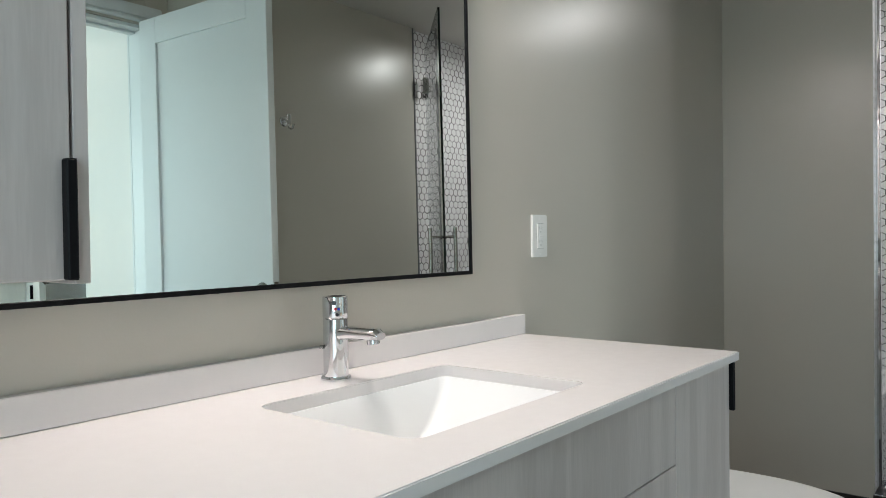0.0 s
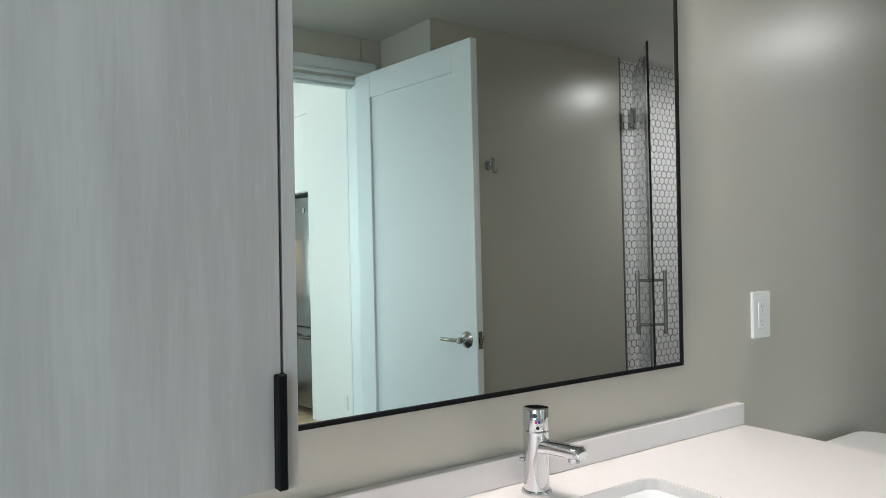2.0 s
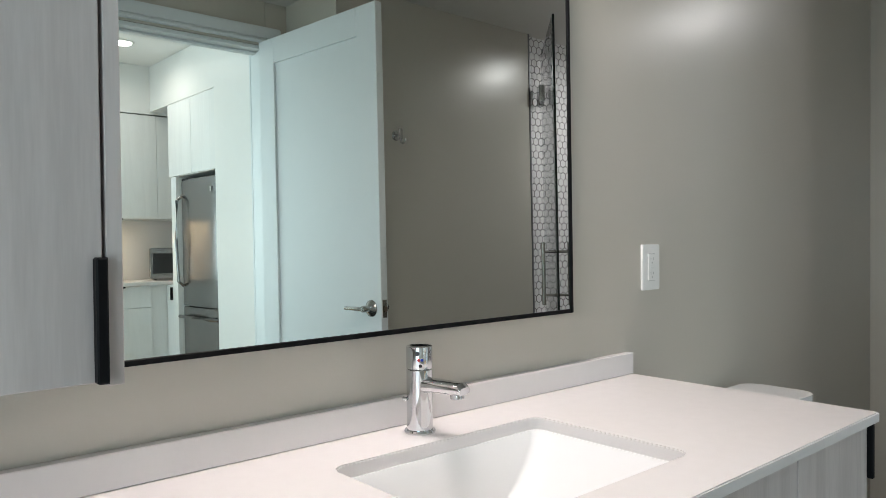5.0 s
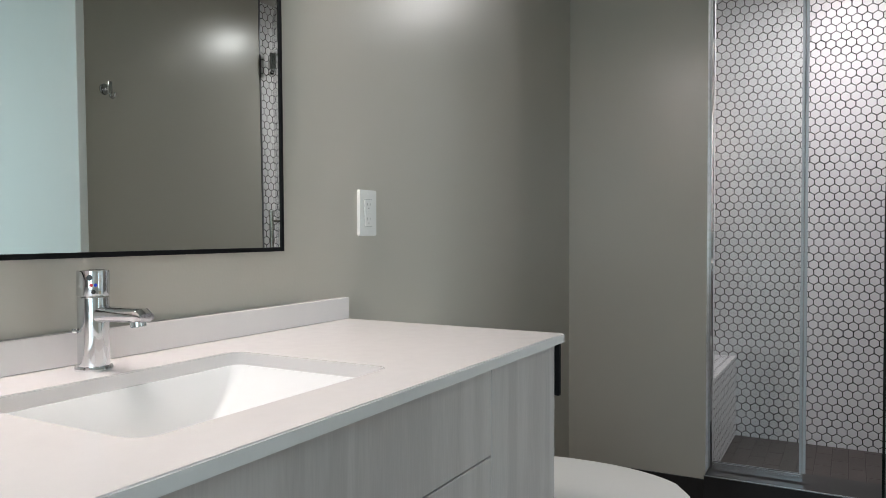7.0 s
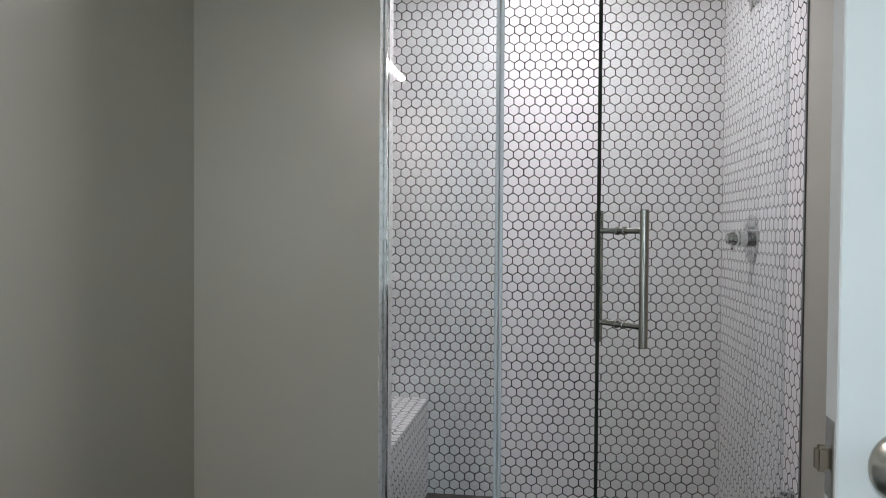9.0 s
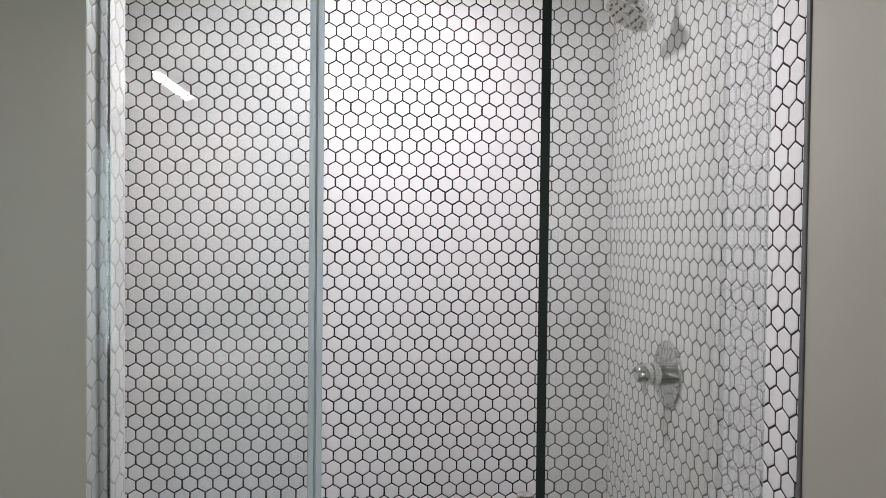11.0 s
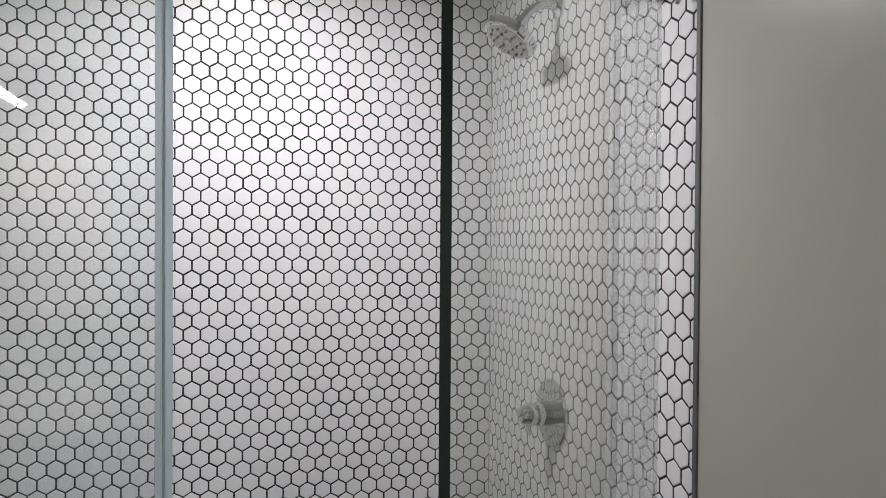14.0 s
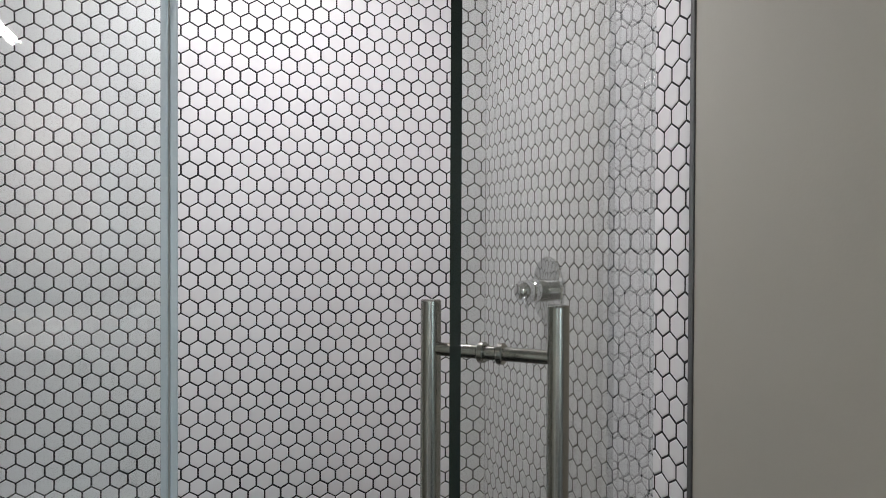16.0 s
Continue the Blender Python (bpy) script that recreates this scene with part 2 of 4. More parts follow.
def tube(points, r, seg=16, bm=None):
    """A bent pipe through points."""
    bm = bm or bmesh.new()
    pts = [Vector(p) for p in points]
    rings = []
    for i, p in enumerate(pts):
        d = (pts[min(i + 1, len(pts) - 1)] - pts[max(i - 1, 0)]).normalized()
        q = d.to_track_quat("Z", "Y").to_matrix()
        rr = r[i] if isinstance(r, (list, tuple)) else r
        rings.append([bm.verts.new(p + q @ Vector((rr * math.cos(k * 2 * math.pi / seg), rr * math.sin(k * 2 * math.pi / seg), 0))) for k in range(seg)])
    for a, b in zip(rings, rings[1:]):
        best = min(range(seg), key=lambda s: (a[0].co - b[s].co).length)
        for k in range(seg):
            f = bm.faces.new((a[k], a[(k + 1) % seg], b[(k + 1 + best) % seg], b[(k + best) % seg]))
            f.smooth = True
    bm.faces.new(rings[0][::-1])
    bm.faces.new(rings[-1])
    bmesh.ops.recalc_face_normals(bm, faces=bm.faces)
    return bm


def prism(outline, z0, z1, bevel=0.0, seg=2):
    """An upright solid over a plan outline."""
    bm = bmesh.new()
    lo = [bm.verts.new((x, y, z0)) for x, y in outline]
    hi = [bm.verts.new((x, y, z1)) for x, y in outline]
    n = len(outline)
    bm.faces.new(lo[::-1])
    top = bm.faces.new(hi)
    for i in range(n):
        f = bm.faces.new((lo[i], lo[(i + 1) % n], hi[(i + 1) % n], hi[i]))
        f.smooth = n > 12
    if bevel:
        bmesh.ops.bevel(bm, geom=list(top.edges), offset=bevel, segments=seg, affect="EDGES", clamp_overlap=True)
    bmesh.ops.recalc_face_normals(bm, faces=bm.faces)
    return bm


def rounded(x0, x1, y0, y1, r, seg=6):
    pts = []
    for cx, cy, a0 in ((x1 - r, y1 - r, 0), (x0 + r, y1 - r, 90), (x0 + r, y0 + r, 180), (x1 - r, y0 + r, 270)):
        for k in range(seg + 1):
            a = radians(a0 + 90 * k / seg)
            pts.append((cx + r * math.cos(a), cy + r * math.sin(a)))
    return pts


def shell(name, x0, x1, y0, y1, z0, z1, mat, label, category="wall", bevel=0.0):
    return tagged(part(name, block(x0, x1, y0, y1, z0, z1, bevel), mat), label, category, "", "structure")


# ---- structure ----
YS = -1.72          # painted south wall
YT = -1.745         # tiled south wall
XB = 2.652          # tiled back wall
XG = 1.675          # glass line
YJ = -0.565         # end of the wall beside the toilet
YL = -0.12          # tiled wall behind the bench
PX, PZ = 0.0437, 0.0371   # tile spacing

wall_north = shell("wall_north", -2.42, 1.80, 0.0, 0.12, -0.1, CEIL, PAINT, "greige semi-gloss painted wall behind the vanity mirror")
wall_return = shell("wall_return", 1.616, 1.80, YJ, 0.0, -0.1, CEIL, PAINT, "greige painted end wall beside the toilet")
wall_south = shell("wall_south", 0.325, 1.601, -2.20, YS, -0.1, CEIL, PAINT, "greige semi-gloss painted wall with a robe hook")
wall_shower_south = shell("wall_shower_south", 1.612, 2.78, -2.30, YT - 0.0009, -0.1, CEIL, GROUT, "white hexagon tiled shower wall with dark grout")
wall_shower_back = shell("wall_shower_back", XB + 0.0009, 2.78, YT - 0.0009, 0.12, -0.1, CEIL, GROUT, "white hexagon tiled back wall of the shower with dark grout")
wall_shower_north = shell("wall_shower_north", 1.802, XB + 0.0005, YL + 0.0009, 0.12, -0.1, CEIL, GROUT, "white hexagon tiled shower wall behind the bench")
for nm, q in (("wall_west_low", (-2.30, 0.12, -0.1, 0.65)), ("wall_west_high", (-2.30, 0.12, 2.06, CEIL)), ("wall_west_south", (-2.30, -2.0, 0.65, 2.06)), ("wall_west_north", (-0.76, 0.12, 0.65, 2.06))):
    shell(nm, -2.54, -2.42, *q, PAINT, "greige painted end wall round the bathroom window")
win = thing("window_1", (-2.47, -1.38, 0.65), "white framed daylight window at the bathroom's end", "window", "", "structure")
for y0, y1, z0, z1 in ((-0.62, -0.56, 0.0, 1.41), (0.56, 0.62, 0.0, 1.41), (-0.5595, 0.5595, 0.0, 0.06), (-0.5595, 0.5595, 1.35, 1.41)):
    part("window_frame", block(-0.05, -0.01, y0, y1, z0, z1, 0.002), WHITE_PAINT, win)
part("window_sill", block(-0.02, 0.075, -0.62, 0.62, -0.02, -0.0005, 0.003), WHITE_PAINT, win)
wall_door = shell("wall_door_left", -2.42, -0.739, -2.20, -2.145, -0.1, CEIL, PAINT, "greige painted wall beside the doorway")
wall_door_right = shell("wall_door_right", 0.211, 0.323, -2.20, -2.145, -0.1, CEIL, PAINT, "narrow greige wall between doorway and corner")
wall_door_head = shell("wall_door_head", -0.737, 0.209, -2.20, -2.145, 2.135, CEIL, PAINT, "greige wall over the doorway")
ceiling = shell("ceiling", -2.54, 2.78, -2.30, 0.12, CEIL, CEIL + 0.1, CEIL_PAINT, "warm grey painted bathroom ceiling", "ceiling")
floor = shell("floor", -2.42, 1.574, -2.30, 0.0, -0.1, -0.006, GROUT, "black porcelain tile bathroom floor", "floor")
shower_floor = shell("shower_floor", 1.80, XB, YT, YL, -0.1, 0.004, MORTAR, "dark slate mosaic shower floor", "floor")
kitchen_floor = shell("kitchen_floor", -4.2, 1.7, -6.1, -2.22, -0.1, -0.004, OAK, "pale oak plank kitchen floor", "floor")
kitchen_ceiling = shell("kitchen_ceiling", -4.2, 1.7, -6.1, -2.205, 2.84, 2.86, WHITE_PAINT, "white kitchen ceiling with a round downlight", "ceiling")
wall_hall = shell("wall_hall", 0.984, 1.10, -4.352, -2.203, 0.0, 2.84, WHITE_PAINT, "white hallway wall beside the fridge")
wall_kitchen_back = shell("wall_kitchen_back", -0.58, 1.7, -6.2, -6.02, 0.0, 2.84, WHITE_PAINT, "white kitchen wall behind the counter")
for nm, q in (("wall_living_left", (-4.2, -2.62, 0.0, 2.84)), ("wall_living_low", (-2.62, -0.58, 0.0, 0.36)), ("wall_living_high", (-2.62, -0.58, 2.44, 2.84))):
    shell(nm, q[0], q[1], -6.2, -6.02, q[2], q[3], WHITE_PAINT, "white wall round the living room window")
wall_kitchen_east = shell("wall_kitchen_east", 1.6, 1.7, -6.0, -4.3, 0.0, 2.84, WHITE_PAINT, "white wall behind the fridge")
wall_kitchen_north = shell("wall_kitchen_north", -4.2, -0.739, -2.262, -2.203, 0.0, 2.84, WHITE_PAINT, "white hallway wall beside the bathroom door")
wall_hall_return = shell("wall_hall_return", 0.211, 0.982, -2.262, -2.203, 0.0, 2.84, WHITE_PAINT, "white wall beside the doorway")
wall_hall_head = shell("wall_hall_head", -0.737, 0.209, -2.262, -2.203, 2.135, 2.84, WHITE_PAINT, "white wall over the doorway")
soffit = shell("soffit_fridge", 1.0, 1.598, -5.68, -4.354, 2.432, 2.838, WHITE_PAINT, "white bulkhead over the fridge cabinets", "bulkhead")
soffit_2 = shell("soffit_back", -0.55, 1.598, -6.018, -5.682, 2.410, 2.838, WHITE_PAINT, "white bulkhead over the wall cabinets", "bulkhead")
# window wall of the living space, with a real opening
for nm, a in (("wall_window_low", (-6.1, -2.3, 0.0, 0.4)), ("wall_window_high", (-6.1, -2.3, 2.5, 2.84)), ("wall_window_left", (-6.1, -5.85, 0.4, 2.5)), ("wall_window_right", (-2.95, -2.3, 0.4, 2.5))):
    shell(nm, -4.32, -4.2, *a, WHITE_PAINT, "white wall round the large window")


def casing(name, m, label):
    """A door casing: two flat legs and a taller flat head with a small bead, round one side of the doorway."""
    root = thing(name, (0, 0, 0), label, "door casing", "", "structure")
    for x0, x1 in ((-0.80, -0.715), (0.195, 0.28)):
        part("casing_leg", block(x0, x1, -0.018, 0.0, -0.012, 2.131, 0.003), DOOR_PAINT, root)
    part("casing_head", block(-0.815, 0.288, -0.022, 0.0, 2.148, 2.208, 0.006, 2), DOOR_PAINT, root)
    part("casing_bead", block(-0.80, 0.28, -0.028, 0.0, 2.1325, 2.1475, 0.004), DOOR_PAINT, root)
    root.matrix_world = m
    return root


casing("trim_bathroom_casing", Matrix.Translation((-0.004, -2.145, 0.012)) @ Matrix.Scale(-1, 4, (0, 1, 0)), "white painted door casing on the bathroom side")
casing("trim_hall_casing", Matrix.Translation((-0.004, -2.262, 0.012)), "white painted door casing on the hall side")
jamb = thing("trim_door_jamb", (-0.004, 0, 0.012), "white painted door jamb lining", "door jamb", "", "structure")
part("jamb_leg", block(-0.732, -0.713, -2.260, -2.147, -0.012, 2.104, 0.002), DOOR_PAINT, jamb)
part("jamb_leg", block(0.194, 0.212, -2.260, -2.147, -0.012, 2.104, 0.002), DOOR_PAINT, jamb)
part("jamb_head", block(-0.732, 0.212, -2.260, -2.147, 2.105, 2.121, 0.002), DOOR_PAINT, jamb)
part("stop", block(-0.711, 0.192, -2.235, -2.20, 2.092, 2.1035, 0.002), DOOR_PAINT, jamb)


# ---- bathroom door ----
def make_door():
    root = thing("door_1", (0.150, -2.100, 0.0), "white one-panel shaker door standing open at right angles", "door", "", "structure")
    w, h, th = 0.809, 2.131, 0.034      # runs from the hinge along +y
    s, b0, b1 = 0.115, 0.20, 0.115
    x0, x1 = 0.0, th
    bm = block(x0, x1, 0, s, 0.012, h, 0.0015)
    part("hinge_stile", bm, DOOR_PAINT, root)
    part("lock_stile", block(x0, x1, w - s, w, 0.012, h, 0.0015), DOOR_PAINT, root)
    part("top_rail", block(x0, x1, s + 0.0003, w - s - 0.0003, h - b1, h, 0.0015), DOOR_PAINT, root)
    part("bottom_rail", block(x0, x1, s + 0.0003, w - s - 0.0003, 0.012, 0.012 + b0, 0.0015), DOOR_PAINT, root)
    part("panel", block(x0 + 0.011, x1 - 0.011, s - 0.004, w - s + 0.004, b0, h - b1 + 0.004), DOOR_PAINT, root)
    latch = part("latch_plate", block(x0 + 0.006, x1 - 0.006, w, w + 0.0015, 0.897, 0.967, 0.0005), NICKEL, root, "brushed nickel latch plate")
    bolt = bmesh.new()
    block(x0 + 0.011, x1 - 0.011, w + 0.0015, w + 0.013, 0.920, 0.943, 0.003, 2, bolt)
    part("latch_bolt", bolt, BRONZE, latch, "dull bronze latch bolt")
    for side in (-1, 1):
        cy, cz = w - 0.058, 0.932
        fx = x0 if side < 0 else x1
        m = Matrix.Translation((fx, cy, cz)) @ pose(0, 0, 0, 0, 90 * side, 0)
        rose = part("rose", lathe([(0, 0), (0.0335, 0), (0.0335, 0.003), (0.0315, 0.006), (0.017, 0.017), (0.0135, 0.019), (0.0125, 0.048), (0.0115, 0.050), (0, 0.050)], m, 36), NICKEL, root, "round brushed nickel rose")
        lx = fx + side * 0.039
        bm = tube([(lx, cy, cz), (lx + side * 0.004, cy - 0.02, cz), (lx + side * 0.005, cy - 0.06, cz), (lx + side * 0.003, cy - 0.112, cz)], [0.0085, 0.0085, 0.0078, 0.007], 18)
        part("lever", bm, NICKEL, rose)
        part("privacy_pin", rod((fx + side * 0.0495, cy, cz), (fx + side * 0.0515, cy, cz), 0.006), CHROME, rose)
    for z in (0.22, 1.05, 1.86):
        part("hinge", rod((x1 + 0.004, -0.002, z), (x1 + 0.004, -0.002, z + 0.09), 0.006), NICKEL, root)
    root.rotation_euler = (0, 0, radians(-4.5))
    return root


make_door()


# ---- vanity ----
ZC = 0.855
TOP = 0.0180
RIM = 0.0265        # depth of the polished cut-out over the basin


def make_countertop():
    """Slab with a rounded rectangular cut-out, built as a ring of faces."""
    outer = [(0.0, -0.555), (0.0, 0.0), (-2.418, 0.0), (-2.418, -0.555)]
    inner = rounded(-0.934, -0.486, -0.451, -0.137, 0.024, 6)
    bm = bmesh.new()
    lv = []
    for z in (ZC, ZC - TOP):
        o = [bm.verts.new((x, y, z)) for x, y in outer]
        i = [bm.verts.new((x, y, ZC if z == ZC else ZC - RIM)) for x, y in inner]
        n = len(i)
        q = n // 4
        eo = [bm.edges.new((o[k], o[(k + 1) % 4])) for k in range(4)]
        ei = [bm.edges.new((i[k], i[(k + 1) % n])) for k in range(n)]
        bmesh.ops.triangle_fill(bm, edges=eo + ei, use_beauty=True)
        lv.append((o, i))
    (o0, i0), (o1, i1) = lv
    for a, b in ((o0, o1), (i0, i1)):
        n = len(a)
        for k in range(n):
            bm.faces.new((a[k], a[(k + 1) % n], b[(k + 1) % n], b[k]))
    bmesh.ops.recalc_face_normals(bm, faces=bm.faces)
    edge = [e for e in bm.edges if len(e.link_faces) == 2 and abs(e.calc_face_angle(0)) > 1.2 and e.verts[0].co.z > ZC - 0.001 and e.verts[1].co.z > ZC - 0.001]
    bmesh.ops.bevel(bm, geom=edge, offset=0.002, segments=2, affect="EDGES")
    return tagged(part("worktop", bm, QUARTZ), "white quartz vanity worktop with a sink cut-out", "worktop")


make_countertop()
tagged(part("backsplash", block(-2.418, -0.0005, -0.02, -0.001, ZC + 0.0005, ZC + 0.051, 0.0015), QUARTZ), "low white quartz upstand along the wall", "backsplash")


def make_sink():
    """Undermount basin: lofted rounded rectangles from rim to floor."""
    bm = bmesh.new()
    rings = []
    levels = [(0.014, 0.0, 0.030, 0), (0.003, 0.0, 0.026, 0), (0.002, -0.004, 0.026, 0.0), (-0.005, -0.020, 0.024, 0.004), (-0.012, -0.045, 0.024, 0.019), (-0.018, -0.075, 0.024, 0.043), (-0.024, -0.100, 0.024, 0.072), (-0.030, -0.120, 0.024, 0.103), (-0.045, -0.130, 0.024, 0.130)]
    zb = ZC - RIM - 0.002
    for grow, dz, r, slope in levels:
        x0, x1, y0, y1 = -0.934 - grow, -0.486 + grow - slope, -0.451 - grow * 0.85, -0.137 + grow * 0.85
        pts = rounded(x0, x1, y0, y1, min(r, (y1 - y0) / 2.2), 6)
        rings.append([bm.verts.new((x, y, zb + dz)) for x, y in pts])
    for a, b in zip(rings, rings[1:]):
        for k in range(len(a)):
            f = bm.faces.new((a[k], b[k], b[(k + 1) % len(a)], a[(k + 1) % len(a)]))
            f.smooth = True
    bm.faces.new(rings[-1])
    bmesh.ops.recalc_face_normals(bm, faces=bm.faces)
    root = thing("sink_basin", (0, 0, 0), "white glazed undermount basin below the worktop", "sink")
    ob = part("bowl", bm, CERAMIC, root)
    sm = ob.modifiers.new("thick", "SOLIDIFY")
    sm.thickness, sm.offset = 0.008, 1
    part("drain", lathe([(0, 0.002), (0.016, 0.002), (0.021, 0.0), (0.021, -0.02), (0, -0.02)], Matrix.Translation((-0.80, -0.29, zb - 0.1295)), 28), CHROME, root, "chrome pop-up drain")
    return root


make_sink()


def make_faucet():
    fx, fy = -0.712, -0.072
    root = thing("faucet", (fx, fy, ZC), "chrome single-lever basin faucet on the worktop", "faucet")
    part("base_ring", lathe([(0, 0), (0.0265, 0), (0.027, 0.003), (0.0255, 0.006), (0, 0.006)], None, 40), CHROME, root)
    part("body", lathe([(0, 0.006), (0.0225, 0.006), (0.0225, 0.108), (0.0215, 0.1095), (0, 0.1095)], None, 40), CHROME, root)
    cap = part("cap", lathe([(0, 0.1105), (0.0225, 0.1105), (0.0228, 0.112), (0.0228, 0.146), (0.0222, 0.148), (0.019, 0.1475), (0, 0.145)], None, 40), CHROME, root)
    # flat spout leaning forward, wide and shallow
    bm = bmesh.new()
    rings = []
    for d, z, w, h in ((0.010, 0.0815, 0.0175, 0.013), (0.03, 0.0835, 0.0178, 0.0115), (0.05, 0.0830, 0.0178, 0.011), (0.070, 0.0828, 0.0176, 0.0105), (0.086, 0.0828, 0.0172, 0.010), (0.093, 0.0800, 0.0155, 0.006)):
        rings.append([bm.verts.new((w * math.copysign(abs(math.cos(a)) ** 0.6, math.cos(a)), -d, z + h * math.copysign(abs(math.sin(a)) ** 0.8, math.sin(a)))) for a in [2 * math.pi * k / 20 for k in range(20)]])
    for a, b in zip(rings, rings[1:]):
        for k in range(20):
            f = bm.faces.new((a[k], a[(k + 1) % 20], b[(k + 1) % 20], b[k]))
            f.smooth = True
    bm.faces.new(rings[0][::-1])
    bm.faces.new(rings[-1])
    bmesh.ops.recalc_face_normals(bm, faces=bm.faces)
    spout = part("spout", bm, CHROME, root)
    part("aerator", rod((0, -0.077, 0.0755), (0, -0.078, 0.0655), 0.0118, 24), CHROME, spout)
    part("lift_rod", rod((-0.016, 0.016, 0.058), (-0.021, 0.021, 0.059), 0.0035), CHROME, root)
    def on_cap(deg, z, r0, r1):
        k = radians(deg)
        return (r0 * math.sin(k), -r0 * math.cos(k), z), (r1 * math.sin(k), -r1 * math.cos(k), z)
    part("mark_hole", rod(*on_cap(-62, 0.138, 0.0222, 0.0236), 0.0042), DARKPLASTIC, cap)
    part("hot_mark", rod(*on_cap(-56, 0.127, 0.0222, 0.0236), 0.0025), RED, cap, "small red hot mark")
    part("cold_mark", rod(*on_cap(-42, 0.127, 0.0222, 0.0236), 0.0025), BLUE, cap, "small blue cold mark")
    part("slot", rod(*on_cap(-49, 0.117, 0.0222, 0.0234), 0.003), DARKPLASTIC, cap)
    root.rotation_euler = (0, 0, radians(14))
    return root


make_faucet()


def tab_pull(name, x, y, z0, z1, parent, side=-1):
    """Folded black edge pull: thin flange on the edge and a lip standing out of the front."""
    bm = block(x + 0.0035, x + 0.013, y - 0.010, y + 0.001, z0, z1, 0.0015)
    block(x + 0.011, x + 0.013, y - 0.008, y + 0.018, z0, z1, 0.0, 1, bm)
    return part(name, bm, BLACK, parent, "matt black edge pull")


def make_vanity():
    root = thing("vanity_cabinet", (0, 0, 0), "pale grey ash laminate vanity cabinet under the worktop", "vanity cabinet")
    zt = ZC - TOP - 0.001
    part("side_panel", block(-0.021, -0.003, -0.512, -0.003, 0.10, zt), LAMINATE, root)
    part("side_panel", block(-2.415, -2.397, -0.512, -0.003, 0.10, zt), LAMINATE, root)
    part("bottom_panel", block(-2.3965, -0.0215, -0.512, -0.003, 0.10, 0.118), LAMINATE, root)
    part("back_panel", block(-2.3965, -0.0215, -0.012, -0.003, 0.1185, zt), LAMINATE, root)
    # added dark sheet: its colour gives the seams between the fronts their shade
    part("gap_shade_sheet", block(-2.41, -0.02, -0.5155, -0.5125, 0.105, zt - 0.004), GAP_SHADE, root)
    part("toe_kick", block(-2.415, -0.05, -0.46, -0.40, 0.0, 0.099), BLACK, root)
    d = part("door", block(-0.3025, -0.003, -0.535, -0.516, 0.105, zt - 0.003, 0.001), LAMINATE, root)
    tab_pull("handle", -0.008, -0.536, 0.727, zt - 0.001, d)
    part("false_front", block(-1.10, -0.3055, -0.535, -0.516, 0.6845, zt - 0.003, 0.001), LAMINATE, root)
    d = part("door", block(-0.7015, -0.3055, -0.535, -0.516, 0.105, 0.6815, 0.001), LAMINATE, root)
    tab_pull("handle", -0.69, -0.536, 0.57, 0.67, d)
    d = part("door", block(-1.10, -0.7045, -0.535, -0.516, 0.105, 0.6815, 0.001), LAMINATE, root)
    tab_pull("handle", -0.72, -0.536, 0.57, 0.67, d)
    part("drawer_front", block(-2.413, -1.103, -0.535, -0.516, 0.6845, zt - 0.003, 0.001), LAMINATE, root)
    part("drawer_front", block(-2.413, -1.103, -0.535, -0.516, 0.105, 0.6815, 0.001), LAMINATE, root)
    return root


make_vanity()


def make_wall_cabinet():
    root = thing("wall_cabinet", (0, 0, 0), "pale grey ash laminate wall cabinet beside the mirror", "wall cabinet")
    x1 = -1.3045
    part("side_panel", block(x1 - 0.0135, x1, -0.400, -0.003, 1.068, 2.28, 0.0008), LAMINATE, root)
    part("carcass", block(-2.40, x1 - 0.0145, -0.378, -0.003, 1.078, 2.28), LAMINATE, root)
    # shade of the door seams again, as a dark sheet over the carcass
    part("gap_shade_sheet", block(-2.38, x1 - 0.014, -0.382, -0.3785, 1.082, 2.27), GAP_SHADE, root)
    d = part("door", block(-2.0, x1 - 0.017, -0.402, -0.383, 1.072, 2.278, 0.001), LAMINATE, root)
    part("door", block(-2.395, -2.003, -0.402, -0.383, 1.072, 2.278, 0.001), LAMINATE, root)
    tab_pull("handle", x1 - 0.0285, -0.403, 1.072, 1.176, d)
    return root


make_wall_cabinet()


def make_mirror():
    root = thing("wall_mirror", (-0.77, -0.0075, 1.495), "large wall mirror in a thin black metal frame", "mirror")
    x0, x1, z0, z1 = -0.535, 0.538, -0.475, 0.475
    part("glass", block(x0 + 0.004, x1 - 0.004, -0.0135, -0.0065, z0 + 0.004, z1 - 0.004), MIRROR, root, "silvered mirror glass")
    part("backing", block(x0 + 0.006, x1 - 0.006, -0.005, 0.0, z0 + 0.006, z1 - 0.006), BLACK, root)
    for a in ((x0, x0 + 0.0085, z0, z1), (x1 - 0.0085, x1, z0, z1)):
        part("frame_side", block(a[0], a[1], -0.0165, -0.0005, a[2], a[3], 0.001), BLACK, root)
    for z in (z0, z1 - 0.0085):
        part("frame_rail", block(x0 + 0.0087, x1 - 0.0087, -0.0165, -0.0005, z, z + 0.0085, 0.001), BLACK, root)
    root.rotation_euler = (radians(-0.5), 0, radians(0.45))
    return root


make_mirror()


